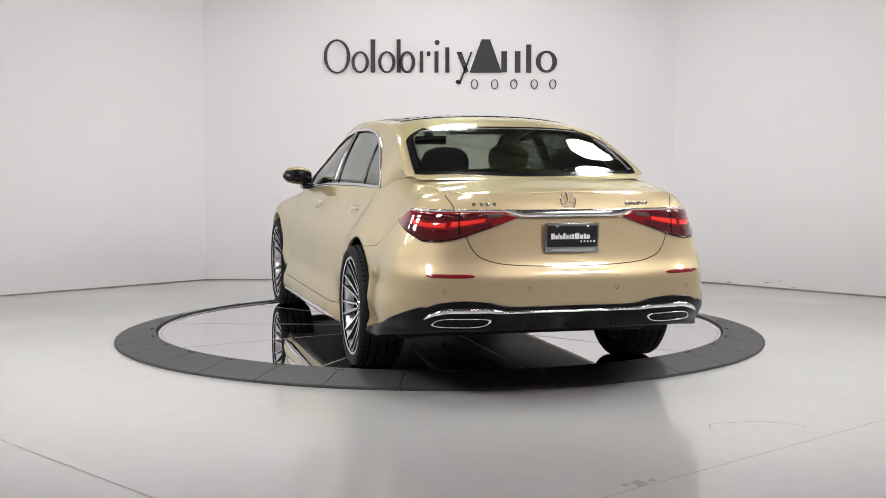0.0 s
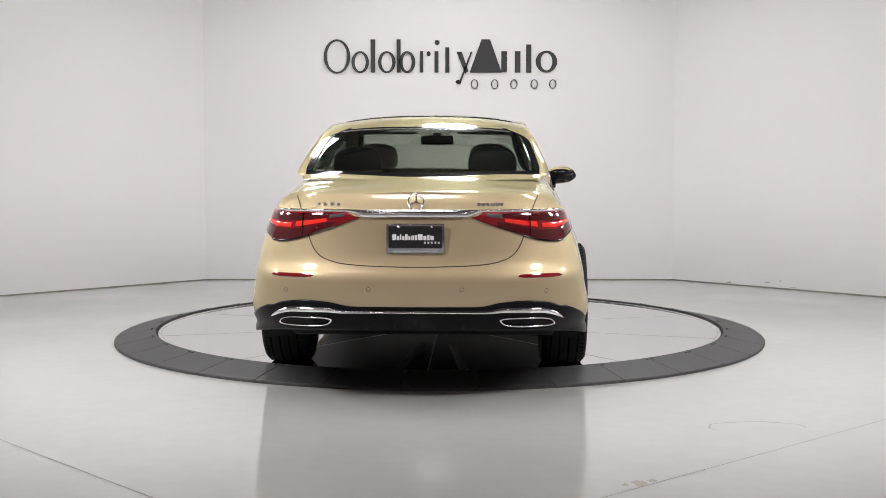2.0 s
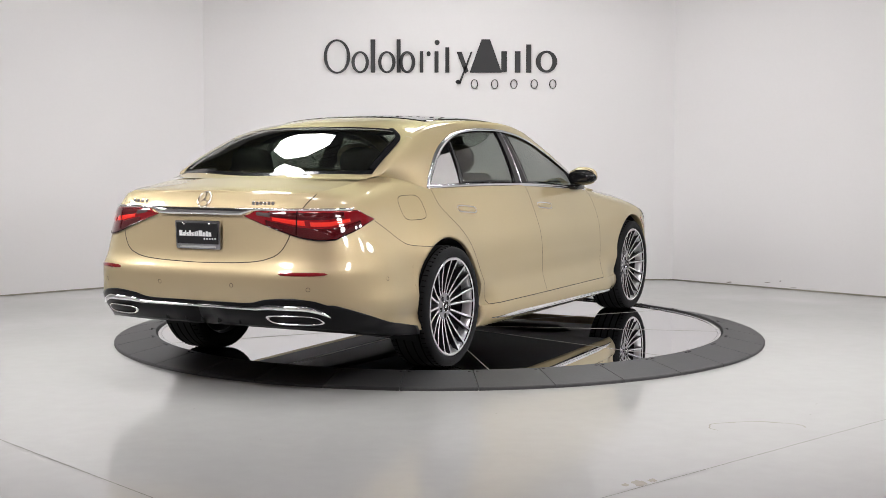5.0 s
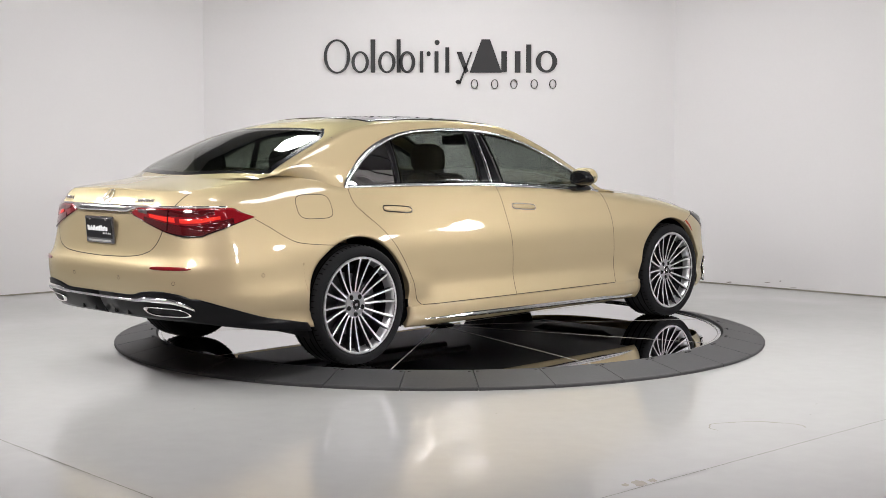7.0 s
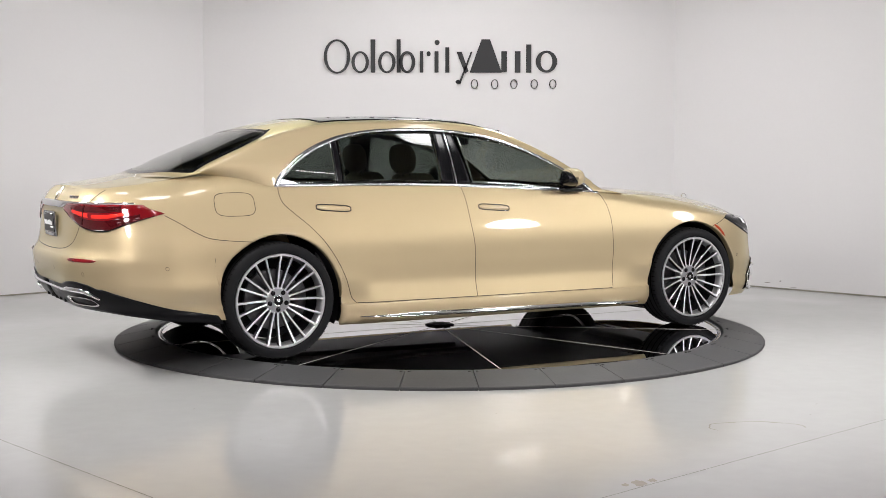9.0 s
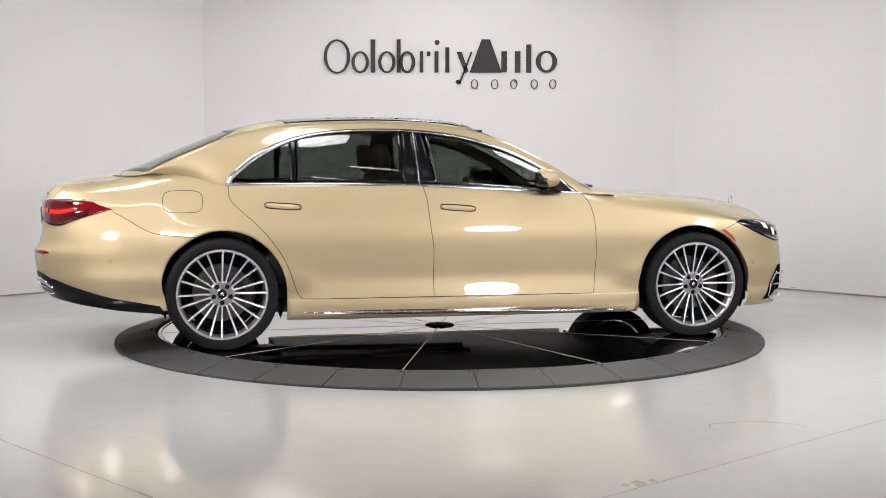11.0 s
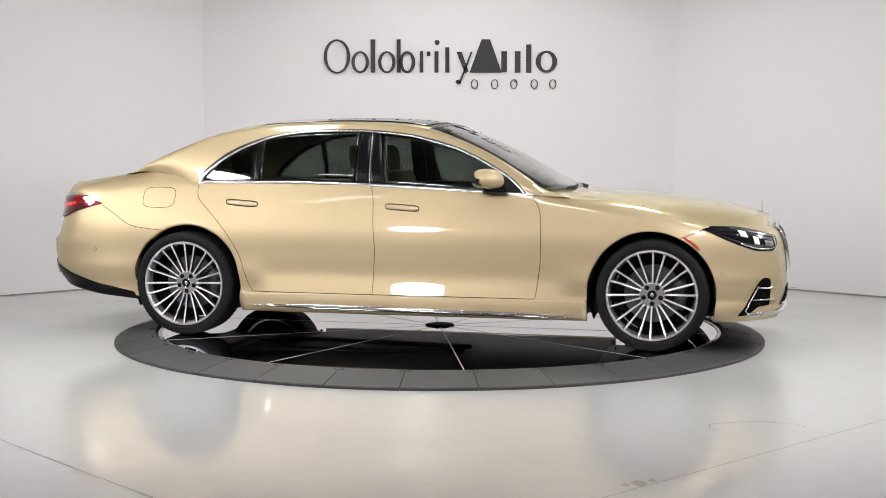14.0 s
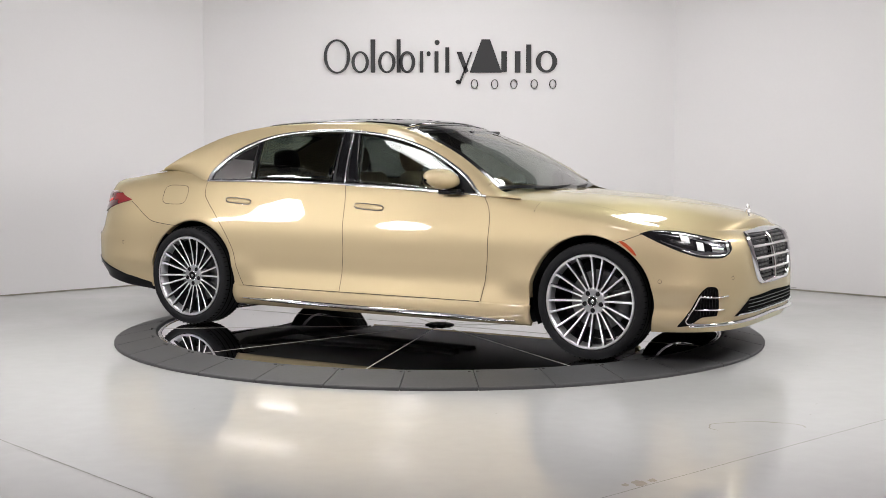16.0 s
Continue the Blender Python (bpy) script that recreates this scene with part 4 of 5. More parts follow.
# ---------------- rear end ----------------
def rear_end(car, boot):
    # rear lamps lie on the wall: an upper edge and a lower one by place round the tail
    lo_rear = curve((.27, .940), (.30, .929), (.48, .862), (.62, .815), (.68, .806), (.74, .808), (.79, .818))
    u_tip = u_at_x(-2.285, .905)
    u_in = u_at_y(.285, .94, False)
    u_c = u_at_y(.745, .82, False)

    def low(u):
        if u >= u_c:
            _, y = plan(u, .9)
            return lo_rear(y)
        t = (u_c - u) / (u_c - u_tip)
        return lerp(.809, .905, t)

    def high(u):
        _, y = plan(u, .95)
        t = max(0, min(1, (u - u_tip) / (.10)))
        e = max(0, min(1, (u_in - u) / .03))
        return lerp(low(u) + .0005, .957 + .002 * 1, min(1, t) ** .8) * e + (1 - e) * (low(u) + .004)
    lamps = both("rear_lamp", lambda: patch(u_tip, u_in, low, high, 60, 10, .006, .012), M_RED, car, "dark red tail lamp lens, lit from within")
    for s in (0, 1):
        lamp = lamps[s]

        def add(name, a, b, f0, f1, off, m, label=""):
            rows = []
            for u in lin(a, b, 34):
                l, h = low(u), high(u)
                rows.append([skin(u, lerp(l, h, f0), off), skin(u, lerp(l, h, (f0 + f1) / 2), off + .002), skin(u, lerp(l, h, f1), off)])
            bm = grid(rows)
            part(name, flip(bm) if s else bm, m, lamp, label)
        add("light_guide", lerp(u_tip, u_in, .26), lerp(u_tip, u_in, .60), .47, .62, .0075, M_REDLIT, "glowing red light bar")
        add("light_guide", lerp(u_tip, u_in, .64), lerp(u_tip, u_in, .86), .47, .66, .0075, M_REDLIT, "glowing red light bar")
        add("lens_lower", lerp(u_tip, u_in, .16), lerp(u_tip, u_in, .90), .04, .40, .0070, M_REDDK, "deep red lower lens")
        add("lens_rim", lerp(u_tip, u_in, .01), lerp(u_tip, u_in, .99), -.02, .035, .0075, M_BLACK, "black lamp edge")
        add("lens_grid", lerp(u_tip, u_in, .30), lerp(u_tip, u_in, .88), .70, .93, .0068, M_REDDK, "ribbed red upper lens")
        add("reverse_lens", lerp(u_tip, u_in, .87), lerp(u_tip, u_in, .945), .62, .86, .0085, M_REVERSE, "pale reversing lens")
        # split between wing and lid halves
        us = [(u_at_y(lerp(.590, .568, t), .9, False), lerp(.955, .838, t)) for t in lin(0, 1, 12)]
        bm = seam(on_wall(us, .010), .007)
        part("lamp_split", flip(bm) if s else bm, M_BLACK, lamp)
        # boot lid shut line
        ys = curve((1.055, .640), (1.0, .608), (.957, .592), (.87, .560), (.80, .535), (.752, .506), (.72, .465), (.70, .40), (.69, .33), (.682, .20), (.677, .0))
        pts = [(u_at_y(ys(z), z, False), z) for z in lin(1.045, .72, 30)]
        z_of_y = curve((0, .676), (.2, .681), (.33, .689), (.40, .699), (.465, .72))
        pts += [(u_at_y(y, z_of_y(y), False), z_of_y(y)) for y in lin(.46, 0.0, 24)]
        bm = seam(on_wall(pts, .0016), .0055)
        part("boot_gap", flip(bm) if s else bm, M_GAP, boot)
        # rear reflectors
        rows = []
        for y in lin(.515, .745, 20):
            t = (y - .63) / .115
            h = .0095 * max(0, 1 - t ** 4) ** .5
            u = u_at_y(y, .63, False)
            rows.append([skin(u, .634 - h, .003), skin(u, .634, .006), skin(u, .634 + h, .003)])
        bm = grid(rows)
        part("rear_reflector", flip(bm) if s else bm, M_RED, car, "slim red bumper reflector")
        # parking sensors
        for y, z in ((.235, .565), (.66, .555)):
            u = u_at_y(y, z, False)
            sensor(car, u, z, s)
        sensor(car, u_at_x(-2.30, .585), .585, s)
    # chrome bar over the plate
    rows = []
    us = lin(u_at_y(.78, .96, False), 3, 40)

    def bar():
        rows = []
        for u in us:
            _, y = plan(u, .96)
            k = min(1, max(0, (.34 - y) / .08))
            lo = lerp(.957, .932, k)
            rows.append([skin(u, lo, .003), skin(u, lo + .003, .012 + .006 * k), skin(u, lerp(lo, .968, .6), .016 + .006 * k), skin(u, .968, .012), skin(u, .971, .002)])
        return grid(rows)
    both("boot_trim", bar, M_CHROME, boot, "broad chrome strip across the boot")
    # spoiler lip crease
    # emblem ring and badge bars
    x = tail_x(1.018) - .006
    bm = bmesh.new()
    ring = [(tail_x(1.014 + .041 * math.sin(a)) - .005, .041 * math.cos(a), 1.014 + .041 * math.sin(a)) for a in lin(0, 2 * math.pi, 41)]
    part("emblem_ring", tube(ring, .0035, 8), M_CHROME, boot, "round chrome emblem")
    for k in range(3):
        a = math.pi / 2 + k * 2 * math.pi / 3
        part("emblem_spoke", tube([(tail_x(1.014) - .005, 0, 1.014), (tail_x(1.014 + .039 * math.sin(a)) - .004, .039 * math.cos(a), 1.014 + .039 * math.sin(a))], .0035, 6), M_CHROME, boot)
    for y0, n in ((.455, 4), (-.385, 6)):
        for k in range(n):
            y = y0 + (.5 - (k + .5) / n) * .14
            xx = flank(u_at_y(abs(y), .998, False), .998).x
            part("badge_bar", box(xx - .006, y - .0085, .989, xx + .01, y + .0085, 1.008, .002), M_CHROME, boot, "small chrome badge bar")
    # plate
    xp = tail_x(.80) - .012
    tilt = pose(xp, 0, .825, 0, -4, 0)
    plate = part("number_plate", box(-.012, -.150, -.078, .006, .150, .078, .008), M_FRAME, car, "black plate in a dark chrome frame", sharp=30)
    plate.matrix_basis = tilt
    part("plate_face", box(-.0145, -.138, -.048, -.010, .138, .066, .002), M_PLATE, plate, "black plate face", smooth=False)
    y = .118
    for w, h in ((.02, .030), (.013, .020), (.006, .030), (.013, .020), (.013, .030), (.009, .020), (.005, .022), (.008, .024), (.013, .026)):
        part("print_bar", box(-.0165, y - w, -.006, -.014, y, -.006 + h), M_PRINT, plate, smooth=False)
        y -= w + .0035
    for w, h in ((.024, .031), (.016, .022), (.012, .027), (.018, .022)):
        part("print_bar", box(-.0165, y - w, -.006, -.014, y, -.006 + h), M_PRINT, plate, smooth=False)
        y -= w + .004
    for k in range(5):
        part("print_bar", box(-.0165, -.045 - .018 * k - .008, -.024, -.014, -.045 - .018 * k, -.014), M_PRINT, plate, smooth=False)
    part("print_bar", box(-.0135, -.12, -.068, -.011, .12, -.058), M_GREYPR, plate, smooth=False)
    for yy in (-.085, .085):
        part("plate_screw", sphere(.008, (-.013, yy, .062)), M_CHROME, plate)
    # lower valance in gloss black with chrome edge and tail pipes
    body_lo = curve((-2.95, .468), (-2.80, .470), (-2.74, .492), (-2.66, .503), (-2.58, .462), (-2.435, .396), (-2.2, .330), (-2.0, .283))
    vy = curve((0, .472), (.30, .472), (.36, .477), (.44, .495), (.58, .506), (.70, .494), (.76, .47))

    def val_hi(u):
        xx, yy = plan(u, .45)
        if u > u_at_y(.76, .45, False):
            return vy(yy)
        t = (xx - plan(u_at_y(.76, .45, False), .45)[0]) / (-2.0 - plan(u_at_y(.76, .45, False), .45)[0])
        return curve((0, .47), (.25, .405), (.5, .350), (1, .283))(max(0, min(1, t)))

    def val_lo(u):
        xx, yy = plan(u, .35)
        return curve((-2.95, .345), (-2.70, .340), (-2.55, .315), (-2.3, .27), (-2.0, .240))(xx)
    u_a = u_at_x(-2.003, .3)
    val = both("rear_valance", lambda: patch(u_a, 3, val_lo, val_hi, 60, 10, .005, .02), M_VALANCE, car, "gloss black rear valance")
    for s in (0, 1):
        # chrome line
        rows = []
        y0s = lin(.735, 0, 40)
        for y in y0s:
            z = curve((0, .447), (.36, .447), (.45, .456), (.62, .455), (.70, .436), (.735, .412))(y)
            h = curve((0, .006), (.33, .007), (.45, .013), (.62, .014), (.72, .010), (.735, .003))(y)
            u = u_at_y(y, z, False)
            rows.append([skin(u, z - h, .007), skin(u, z - h * .5, .018), skin(u, z + h * .6, .018), skin(u, z + h, .007)])
        bm = grid(rows)
        part("valance_trim", flip(bm) if s else bm, M_CHROME, val[s], "chrome edge strip")
        # pipes: a rounded slanted opening
        def ringpts(k, off, yc=.582, zc=.388):
            out = []
            for i in range(40):
                a = 2 * math.pi * i / 40
                ca, sa = math.cos(a), math.sin(a)
                y = .136 * k * math.copysign(abs(ca) ** .55, ca)
                z = (.024 if k == 1 else .024 - (1 - k) * .1) * math.copysign(abs(sa) ** .7, sa)
                y += .9 * z * (-1 if True else 1)
                z += -.0
                p = skin(u_at_y(max(.02, yc + y), .39, False), zc + z, 0)
                out.append(Vector((p.x - off, yc + y, zc + z)))
            return out
        rows = [ringpts(1.04, .0), ringpts(1.04, .016), ringpts(1.02, .024), ringpts(.98, .024), ringpts(.95, .012), ringpts(.93, -.03)]
        bm = grid(rows, closed=True)
        tp = part("tail_pipe", flip(bm) if s else bm, M_CHROME, car, "flattened chrome tail pipe trim")
        bm = bmesh.new()
        bm.faces.new([bm.verts.new(p) for p in ringpts(.95, .004)])
        part("pipe_mouth", flip(bm) if s else bm, M_TRIM, tp, "black pipe mouth", smooth=False)
        for y in (.11, .245) + ((.0,) if not s else ()):
            xx = flank(u_at_y(y, .37, False), .37).x
            bm = box(xx - .010, y - .007, .350, xx + .01, y + .007, .385, .004)
            part("diffuser_fin", flip(bm) if s else bm, M_TRIM, val[s], smooth=False)


def sphere(r, at):
    bm = bmesh.new()
    bmesh.ops.create_uvsphere(bm, u_segments=14, v_segments=8, radius=r, matrix=Matrix.Translation(at))
    return bm


def sensor(car, u, z, s, r=.0105):
    p, n = skin(u, z, .0012), normal(u, z)
    a = n.cross(Vector((0, 0, 1))).normalized()
    b = a.cross(n)
    pts = [(p + a * r * math.cos(t) + b * r * math.sin(t), n) for t in lin(0, 2 * math.pi, 21)]
    bm = seam(pts, .0022)
    part("parking_sensor", flip(bm) if s else bm, M_GAP, car, "round painted parking sensor")


# ---------------- front end ----------------
def front_end(car, hood):
    # head lamps on the wall
    u_tip, u_in = u_at_x(1.915, .785), u_at_y(.595, .72, True)

    def low(u):
        t = (u_tip - u) / (u_tip - u_in)
        return curve((0, .784), (.15, .730), (.35, .678), (.6, .643), (.8, .640), (.93, .660), (1, .69))(t)

    def high(u):
        t = (u_tip - u) / (u_tip - u_in)
        return curve((0, .786), (.12, .803), (.35, .800), (.6, .778), (.85, .750), (1, .735))(t)
    lamps = both("head_lamp", lambda: patch(u_tip, u_in, low, high, 40, 10, .003, .004), M_BLACK, car, "angular black headlamp with bright projectors")
    for s in (0, 1):
        def add(name, a, b, f0, f1, off, m, label=""):
            rows = []
            for u in lin(lerp(u_tip, u_in, a), lerp(u_tip, u_in, b), 12):
                l, h = low(u), high(u)
                rows.append([skin(u, lerp(l, h, f0), off - .004), skin(u, lerp(l, h, f0 + .04), off), skin(u, lerp(l, h, f1 - .04), off), skin(u, lerp(l, h, f1), off - .004)])
            bm = grid(rows)
            part(name, flip(bm) if s else bm, m, lamps[s], label)
        add("daylight_bar", .30, .96, .84, .95, .006, M_ALU, "slim bright light bar")
        add("lamp_bezel", .16, .93, .14, .80, .0045, M_LAMPIN, "grey inner lamp bezel")
        add("projector", .36, .45, .52, .80, .010, M_PRINT, "white lamp projector")
        add("projector", .52, .60, .30, .66, .010, M_PRINT, "white lamp projector")
        add("projector", .70, .86, .30, .56, .009, M_ALU, "chrome lamp reflector")
        add("lamp_sill", .35, .92, .08, .16, .006, M_ALU, "bright lower lamp strip")
        add("lamp_hook", .91, .95, .15, .85, .007, M_ALU, "bright inner lamp edge")
        # amber side marker
        us = []
        for t in lin(0, 1, 14):
            x, z = lerp(1.795, 1.905, t), lerp(.738, .652, t) + .010 * math.sin(math.pi * t)
            us.append((x, z))
        rows = []
        for i, (x, z) in enumerate(us):
            h = .0085 * (1 - abs(2 * i / 13 - 1) ** 4) + .001
            rows.append([skin(u_at_x(x - h * .6, z), z - h, .002), skin(u_at_x(x, z), z, .005), skin(u_at_x(x + h * .6, z), z + h, .002)])
        bm = grid(rows)
        part("side_marker", flip(bm) if s else bm, M_ORANGE, car, "slanting amber side marker")
        sensor(car, u_at_x(2.045, .505), .505, s, .011)
        sensor(car, u_at_y(.62, .52, True), .52, s, .010)
        # corner intake: black pocket with chrome frame and blades
        ua, ub = u_at_x(2.15, .30), u_at_y(.715, .36, True)
        in_lo = curve((0, .236), (.30, .246), (.42, .268), (.60, .292), (1, .298))
        in_hi = curve((0, .244), (.12, .285), (.34, .385), (.55, .452), (.72, .474), (.90, .472), (1, .455))

        def at(t, z, off):
            return skin(lerp(ua, ub, t), z, off)
        bm = patch(ua, ub, lambda u: in_lo((ua - u) / (ua - ub)), lambda u: in_hi((ua - u) / (ua - ub)), 26, 10, .0035)
        pocket = part("corner_intake", flip(bm) if s else bm, M_TREAD, car, "black mesh corner intake")
        for k in range(7):
            t = .44 + .08 * k
            bm = tube([at(t, in_lo(t) + .01, .005), at(t, in_hi(t) - .01, .005)], .003, 4)
            part("mesh_bar", flip(bm) if s else bm, M_BLACK, pocket)
        # chrome hook: down the pocket's outer edge, then along its foot
        hook = [at(.50 - .33 * (k / 10) ** .8, lerp(.425, .272, k / 10), .012) for k in range(11)]
        hook += [at(lerp(.22, 1.25, k / 14), lerp(.258, .250, k / 14), .012) for k in range(15)]
        bm = tube(hook, .0055, 6)
        part("intake_frame", flip(bm) if s else bm, M_CHROME, pocket, "chrome hook-shaped frame")
        for z0, z1, a, b in ((.336, .334, .34, 1.14), (.416, .416, .50, 1.28)):
            pts = [at(lerp(a, b, k / 14), lerp(z0, z1, k / 14), .008 + .022 * math.sin(math.pi * k / 14)) for k in range(15)]
            bm = tube(pts, .0055, 6)
            part("intake_blade", flip(bm) if s else bm, M_CHROME, pocket, "chrome blade")
    # grille: framed opening standing upright in the nose
    gz0, gz1 = .465, .775
    gw = curve((.455, .18), (.465, .24), (.50, .305), (.56, .345), (.64, .374), (.72, .386), (.76, .374), (.778, .33))

    def gp(y, z, off):
        p = skin(u_at_y(abs(y), z, True), z, 0)
        return Vector((p.x + off, y, z))
    rows = [[gp(gw(z) * f, z, .006) for f in lin(-1, 1, 21)] for z in lin(gz0, gz1, 14)]
    grille = part("grille", grid(rows), M_BLACK, car, "black grille with chrome louvres and frame")
    rim = [(gw(z), z) for z in lin(gz0, gz1, 26)]
    loop = [(gw(gz0) * f, gz0) for f in lin(-1, 1, 12)] + rim[1:] + [(gw(gz1) * f, gz1) for f in lin(1, -1, 14)][1:] + [(-y, z) for y, z in rim[::-1]][1:]
    rows = []
    for y, z in loop:
        c = Vector((0, 0, .62))
        d = Vector((0, y, z - .62)).normalized()
        p = gp(y, z, 0)
        w = .017 if z < .70 else .026
        rows.append([p - d * w + Vector((.004, 0, 0)), p - d * w * .6 + Vector((.020, 0, 0)), p + d * w * .4 + Vector((.022, 0, 0)), p + d * w + Vector((.002, 0, 0))])
    part("grille_frame", grid(rows), M_CHROME, grille, "broad bright chrome grille frame")
    for z in (.545, .618, .690):
        rows = []
        for f in lin(-.97, .97, 30):
            y = gw(z) * f
            rows.append([gp(y, z - .010, .008), gp(y, z - .006, .022), gp(y, z + .006, .022), gp(y, z + .010, .008)])
        part("grille_louvre", grid(rows), M_CHROME, grille, "chrome twin louvre")
    for z in lin(.49, .755, 12):
        rows = [[gp(gw(z) * f, z - .004, .010), gp(gw(z) * f, z + .004, .012)] for f in lin(-.95, .95, 24)]
        part("grille_slat", grid(rows), M_TRIM, grille)
    for y in lin(-.30, .30, 9):
        rows = [[gp(y - .004, z, .014), gp(y + .004, z, .014)] for z in lin(.51, .74, 10)]
        part("grille_bar", grid(rows), M_TRIM, grille)
    rows = [[gp(y, z, .0165) for y in (-.052, .052)] for z in lin(.535, .745, 8)]
    part("radar_panel", grid(rows), M_BLACK, grille, "gloss black sensor panel")
    part("grille_spine", grid([[gp(-.006, z, .012), gp(-.005, z, .021), gp(.005, z, .021), gp(.006, z, .012)] for z in lin(.48, .765, 12)]), M_CHROME, grille, "chrome centre spine")
    # lower intake, splitter
    rows = []
    for f in lin(-1, 1, 41):
        row = []
        for j in range(7):
            z = lerp(.285, lerp(.400, .388, abs(f)), j / 6)
            y = f * lerp(.60, .44, j / 6)
            row.append(gp(y, z, .004))
        rows.append(row)
    intake = part("lower_intake", grid(rows), M_TREAD, car, "wide black mesh lower intake")
    for z in (.305, .328, .350, .372):
        rows = [[gp(f * .46, z - .003, .007), gp(f * .46, z + .003, .010)] for f in lin(-1, 1, 30)]
        part("mesh_bar", grid(rows), M_BLACK, intake)
    rows = [[gp(f * .56, .286, .006), gp(f * .56, .291, .014), gp(f * .56, .296, .006)] for f in lin(-1, 1, 30)]
    part("intake_strip", grid(rows), M_ALU, intake, "bright strip")

    def lip():
        rows = []
        for u in lin(0, u_at_x(2.20, .25), 40):
            _, y = plan(u, .2)
            z = curve((0, .262), (.5, .252), (.8, .246), (.95, .24))(y)
            rows.append([skin(u, z - .008, .002), skin(u, z - .003, .024), skin(u, z + .003, .024), skin(u, z + .008, .002)])
        return grid(rows)
    both("front_splitter", lip, M_CHROME, car, "chrome lower bumper edge")
    # bonnet star as a plain standing ring
    xb, zb = 2.285, .853
    part("bonnet_mascot", tube([(xb, .030 * math.cos(a), zb + .052 + .030 * math.sin(a)) for a in lin(0, 2 * math.pi, 33)], .003, 6), M_CHROME, hood, "standing round chrome ornament")
    part("mascot_stem", tube([(xb + .012, 0, zb - .004), (xb, 0, zb + .022)], .006, 8), M_CHROME, hood)
    # wipers at the cowl
    for y0, y1 in ((.62, .05), (.10, -.48)):
        pts = [(lerp(.99, 1.07, k / 8) - .30 * (abs(lerp(y0, y1, k / 8)) / .8) ** 2 * .6, lerp(y0, y1, k / 8), 0) for k in range(9)]
        pts = [(x, y, lerp(1.038, 1.030, k / 8)) for k, (x, y, _) in enumerate(pts)]
        part("wiper", tube(pts, .009, 6), M_TRIM, car, "black wiper arm")


# ---------------- mirrors ----------------
def mirrors(car):
    for s in (1, -1):
        rings = []
        for i in range(15):
            t = i / 14
            y = lerp(.835, 1.052, t)
            k = max(.02, 1 - (max(0, t - .35) / .65) ** 2.6) ** .5 * min(1, .72 + t)
            cx, cz = lerp(.555, .500, t), lerp(1.075, 1.090, t)
            ring = []
            for j in range(33):
                a = -math.pi + 2 * math.pi * j / 32
                ca, sa = math.cos(a), math.sin(a)
                rx = .105 * k if ca > 0 else .075 * k
                rz = .080 * k if sa > 0 else .050 * k
                ring.append(Vector((cx + rx * math.copysign(abs(ca) ** .8, ca), s * y, cz + rz * math.copysign(abs(sa) ** .85, sa))))
            rings.append(ring)
        cap = part("door_mirror", grid([r[9:29] for r in rings]), M_PAINT, car, "painted door mirror housing on a black foot")
        part("mirror_base", grid([r[0:10] for r in rings]), M_BLACK, cap, "gloss black lower shell")
        part("mirror_surround", grid([r[28:33] for r in rings]), M_BLACK, cap, "gloss black mirror surround")
        # flat dark glass facing rearwards
        rows = []
        for r in rings[1:14]:
            up, dn = r[25], r[4]
            rows.append([up.lerp(dn, f) + Vector((-.020 * min(1, (up - dn).length / .08), 0, 0)) for f in (.06, .3, .6, .94)])
        part("mirror_glass", grid(rows), M_BLACK, cap, "dark mirror glass")
        part("mirror_strip", tube([r[9] + Vector((0, 0, -.002)) for r in rings[1:13]], .004, 6), M_CHROME, cap, "thin chrome strip")
        part("mirror_foot", box(.50, s * .80, .995, .66, s * .90, 1.030, .012), M_BLACK, cap, "black mirror foot")


# ---------------- interior ----------------
def pad(rx, ry, rz):
    """A rounded cushion on its foot."""
    rows = []
    for i in range(9):
        b = -math.pi / 2 + math.pi * i / 8
        cb, sb = math.cos(b), math.sin(b)
        ring = []
        for j in range(24):
            a = 2 * math.pi * j / 24
            ca, sa = math.cos(a), math.sin(a)
            k = max(1e-3, cb) ** .6
            ring.append((rx * math.copysign(abs(sb) ** .7, sb), ry * k * math.copysign(abs(ca) ** .75, ca), rz + rz * k * math.copysign(abs(sa) ** .75, sa)))
        rows.append(ring)
    return grid(rows, closed=True)


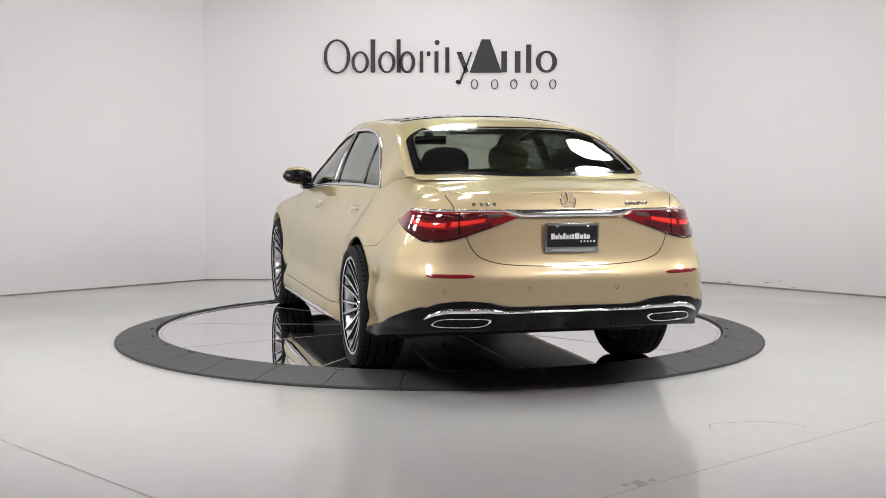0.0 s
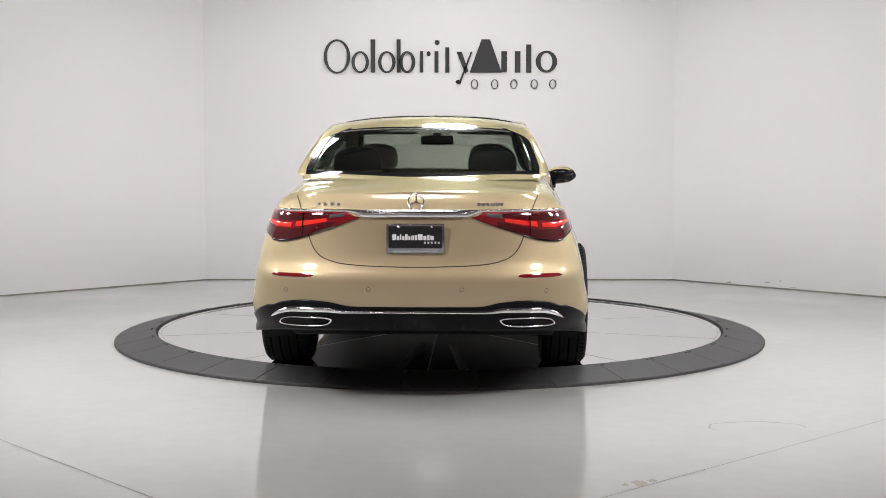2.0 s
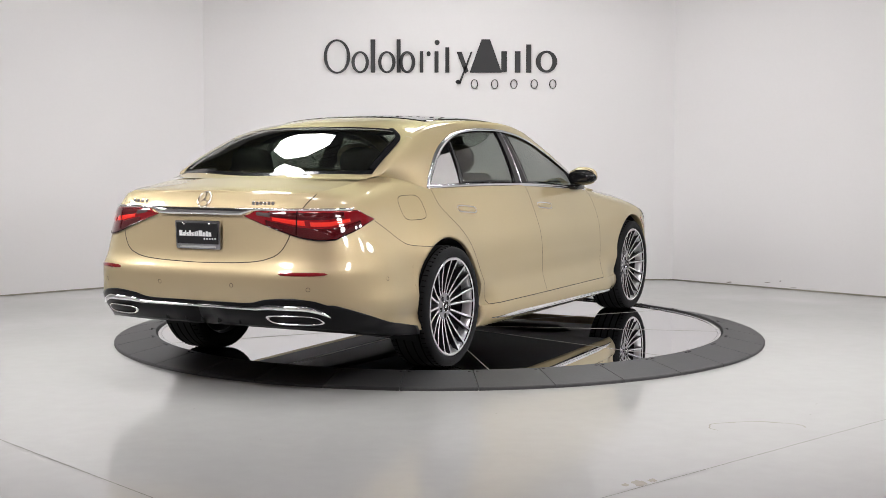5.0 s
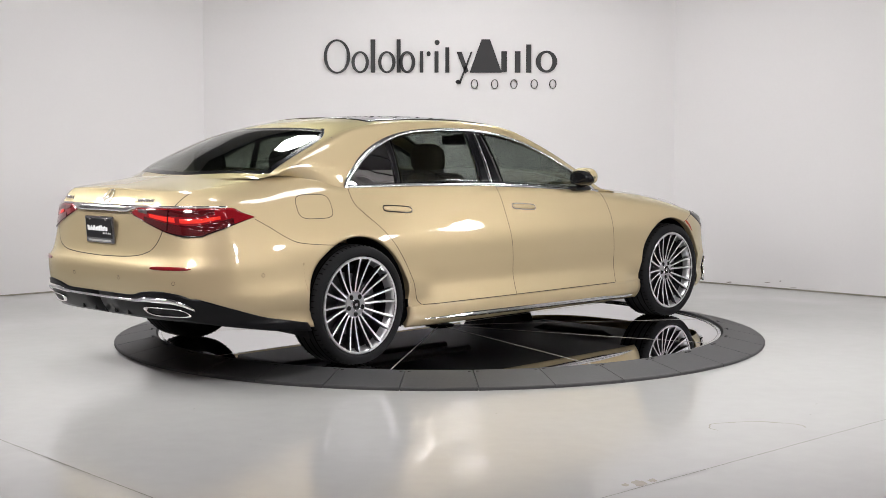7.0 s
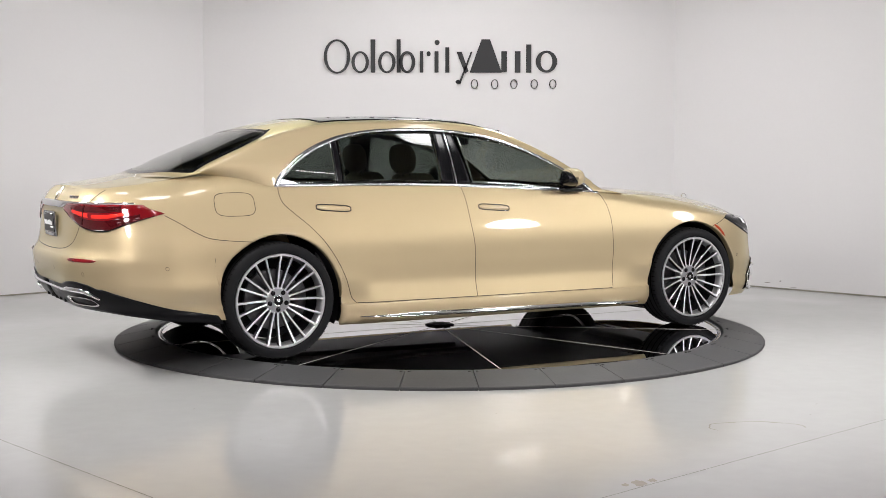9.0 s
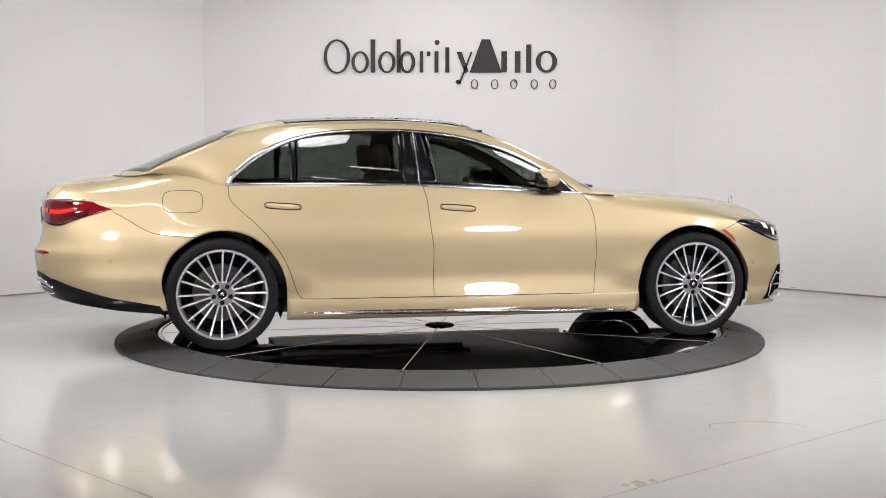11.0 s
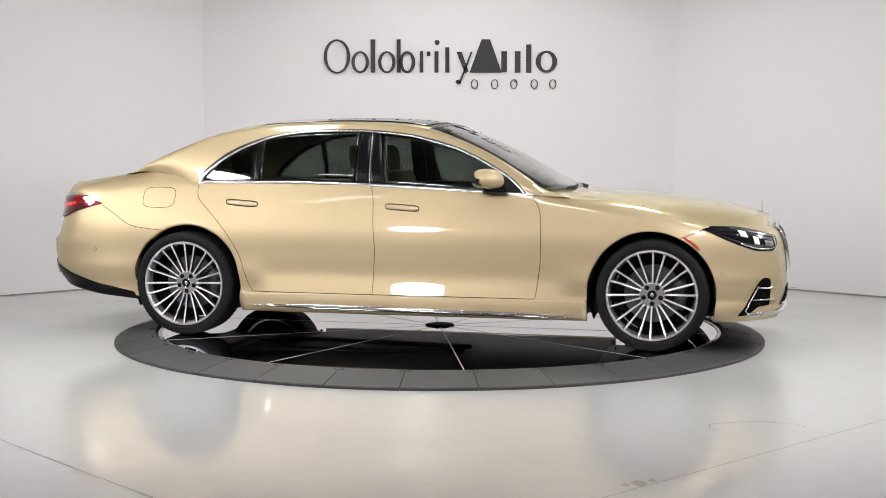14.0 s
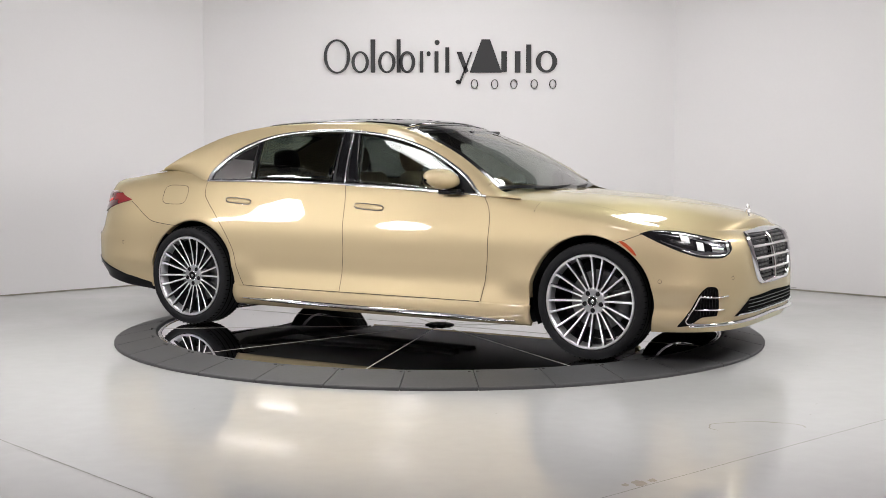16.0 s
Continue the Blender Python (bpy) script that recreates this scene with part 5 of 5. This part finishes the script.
def interior(car):
    part("cabin_floor", box(-1.85, -.74, .30, 1.0, .74, .40, .02), M_DARKIN, car, "dark cabin floor")
    part("parcel_shelf", box(-2.0, -.66, 1.03, -1.50, .66, 1.07, .02), M_DARKIN, car, "dark parcel shelf")
    part("headliner", thick(lining(), .01), M_LINER, car, "pale beige headliner")
    both("door_card", lambda: box(-1.30, .74, .40, .80, .77, .98, .02), M_DARKIN, car, "dark inner door trim")
    part("dashboard", box(.52, -.72, .62, .92, .72, .985, .06, seg=3), M_DARKIN, car, "dark dashboard")
    part("centre_screen", box(.47, -.15, .62, .50, .15, .93, .01), M_BLACK, car, "black upright screen")
    part("centre_console", box(-1.1, -.13, .40, .5, .13, .66, .04), M_DARKIN, car, "dark centre console")
    # steering wheel on the car's left
    w = part("steering_wheel", tube([(0, .185 * math.cos(a), .185 * math.sin(a)) for a in lin(0, 2 * math.pi, 37)], .016, 8), M_LEATHER, car, "beige leather steering wheel")
    w.matrix_basis = pose(.36, .39, .90, 0, -24, 0)
    part("wheel_hub", box(-.03, -.06, -.06, .02, .06, .05, .02), M_DARKIN, w)
    part("wheel_spoke", box(-.008, -.18, -.02, .008, .18, .01, .005), M_DARKIN, w)
    for x, y, front in ((-.18, .39, 1), (-.18, -.39, 1), (-1.36, .40, 0), (-1.36, -.40, 0)):
        seat = part("car_seat", box(x - .02, y - .26, .40, x + .50, y + .26, .60, .06, seg=3), M_LEATHER if front else M_LEATHER, car, "beige leather car seat")
        bm = box(-.07, -.25, 0, .07, .25, .64, .065, seg=4)
        b = part("backrest", bm, M_LEATHER, seat)
        b.matrix_basis = pose(x - .04, y, .52, 0, -20 if front else -26, 0)
        bm = pad(.055, .145, .105)
        h = part("headrest", bm, M_LEATHER if front else M_DARKIN, seat)
        h.matrix_basis = pose(x - (.30 if front else .35), y, 1.12 if front else 1.09, 0, -8, 0)
        for dy in (-.05, .05):
            part("headrest_post", tube([(x - .27, y + dy, 1.05), (x - .29, y + dy, 1.15)], .007, 6), M_ALU, seat)
    m = part("inside_mirror", box(.16, -.12, 1.325, .19, .12, 1.395, .012), M_BLACK, car, "black inside mirror")
    part("mirror_arm", box(.19, -.03, 1.36, .26, .03, 1.42, .01), M_BLACK, m)
    both("sun_visor", lambda: box(.02, .15, 1.405, .19, .55, 1.425, .008), M_DARKIN, car)


def lining():
    rows = []
    for x in lin(.05, -1.33, 20):
        rows.append([top(x, f) - Vector((0, 0, .03)) for f in lin(-.90, .90, 15)])
    return grid(rows)


def saloon():
    car = tagged(new("saloon_car"), "gold metallic four-door saloon on the turntable plate", "car")
    boot, hood = body_shell(car)
    cabin(car)
    wheel_houses(car)
    wheel_parts(car)
    rear_end(car, boot)
    front_end(car, hood)
    mirrors(car)
    interior(car)
    return car


def motions():
    """The plate turns evenly and carries the car with it."""
    on_plate, plate_rows = [], []
    for k in range(33):
        t = k * 0.5
        a = 104.885 - 8.479 * t
        turn = pose(0, 0, DISC_Z, 0, 0, a)
        plate_rows.append((t, turn))
        on_plate.append((t, turn @ pose(0.0032, 0.0248, 0.0)))
    walk(PLATE, plate_rows)
    walk(CAR, on_plate)


studio()
for spec in SOFTBOXES:
    softbox(*spec)
strip_lights()
wall_sign()
PLATE = turntable()
CAR = saloon()
motions()
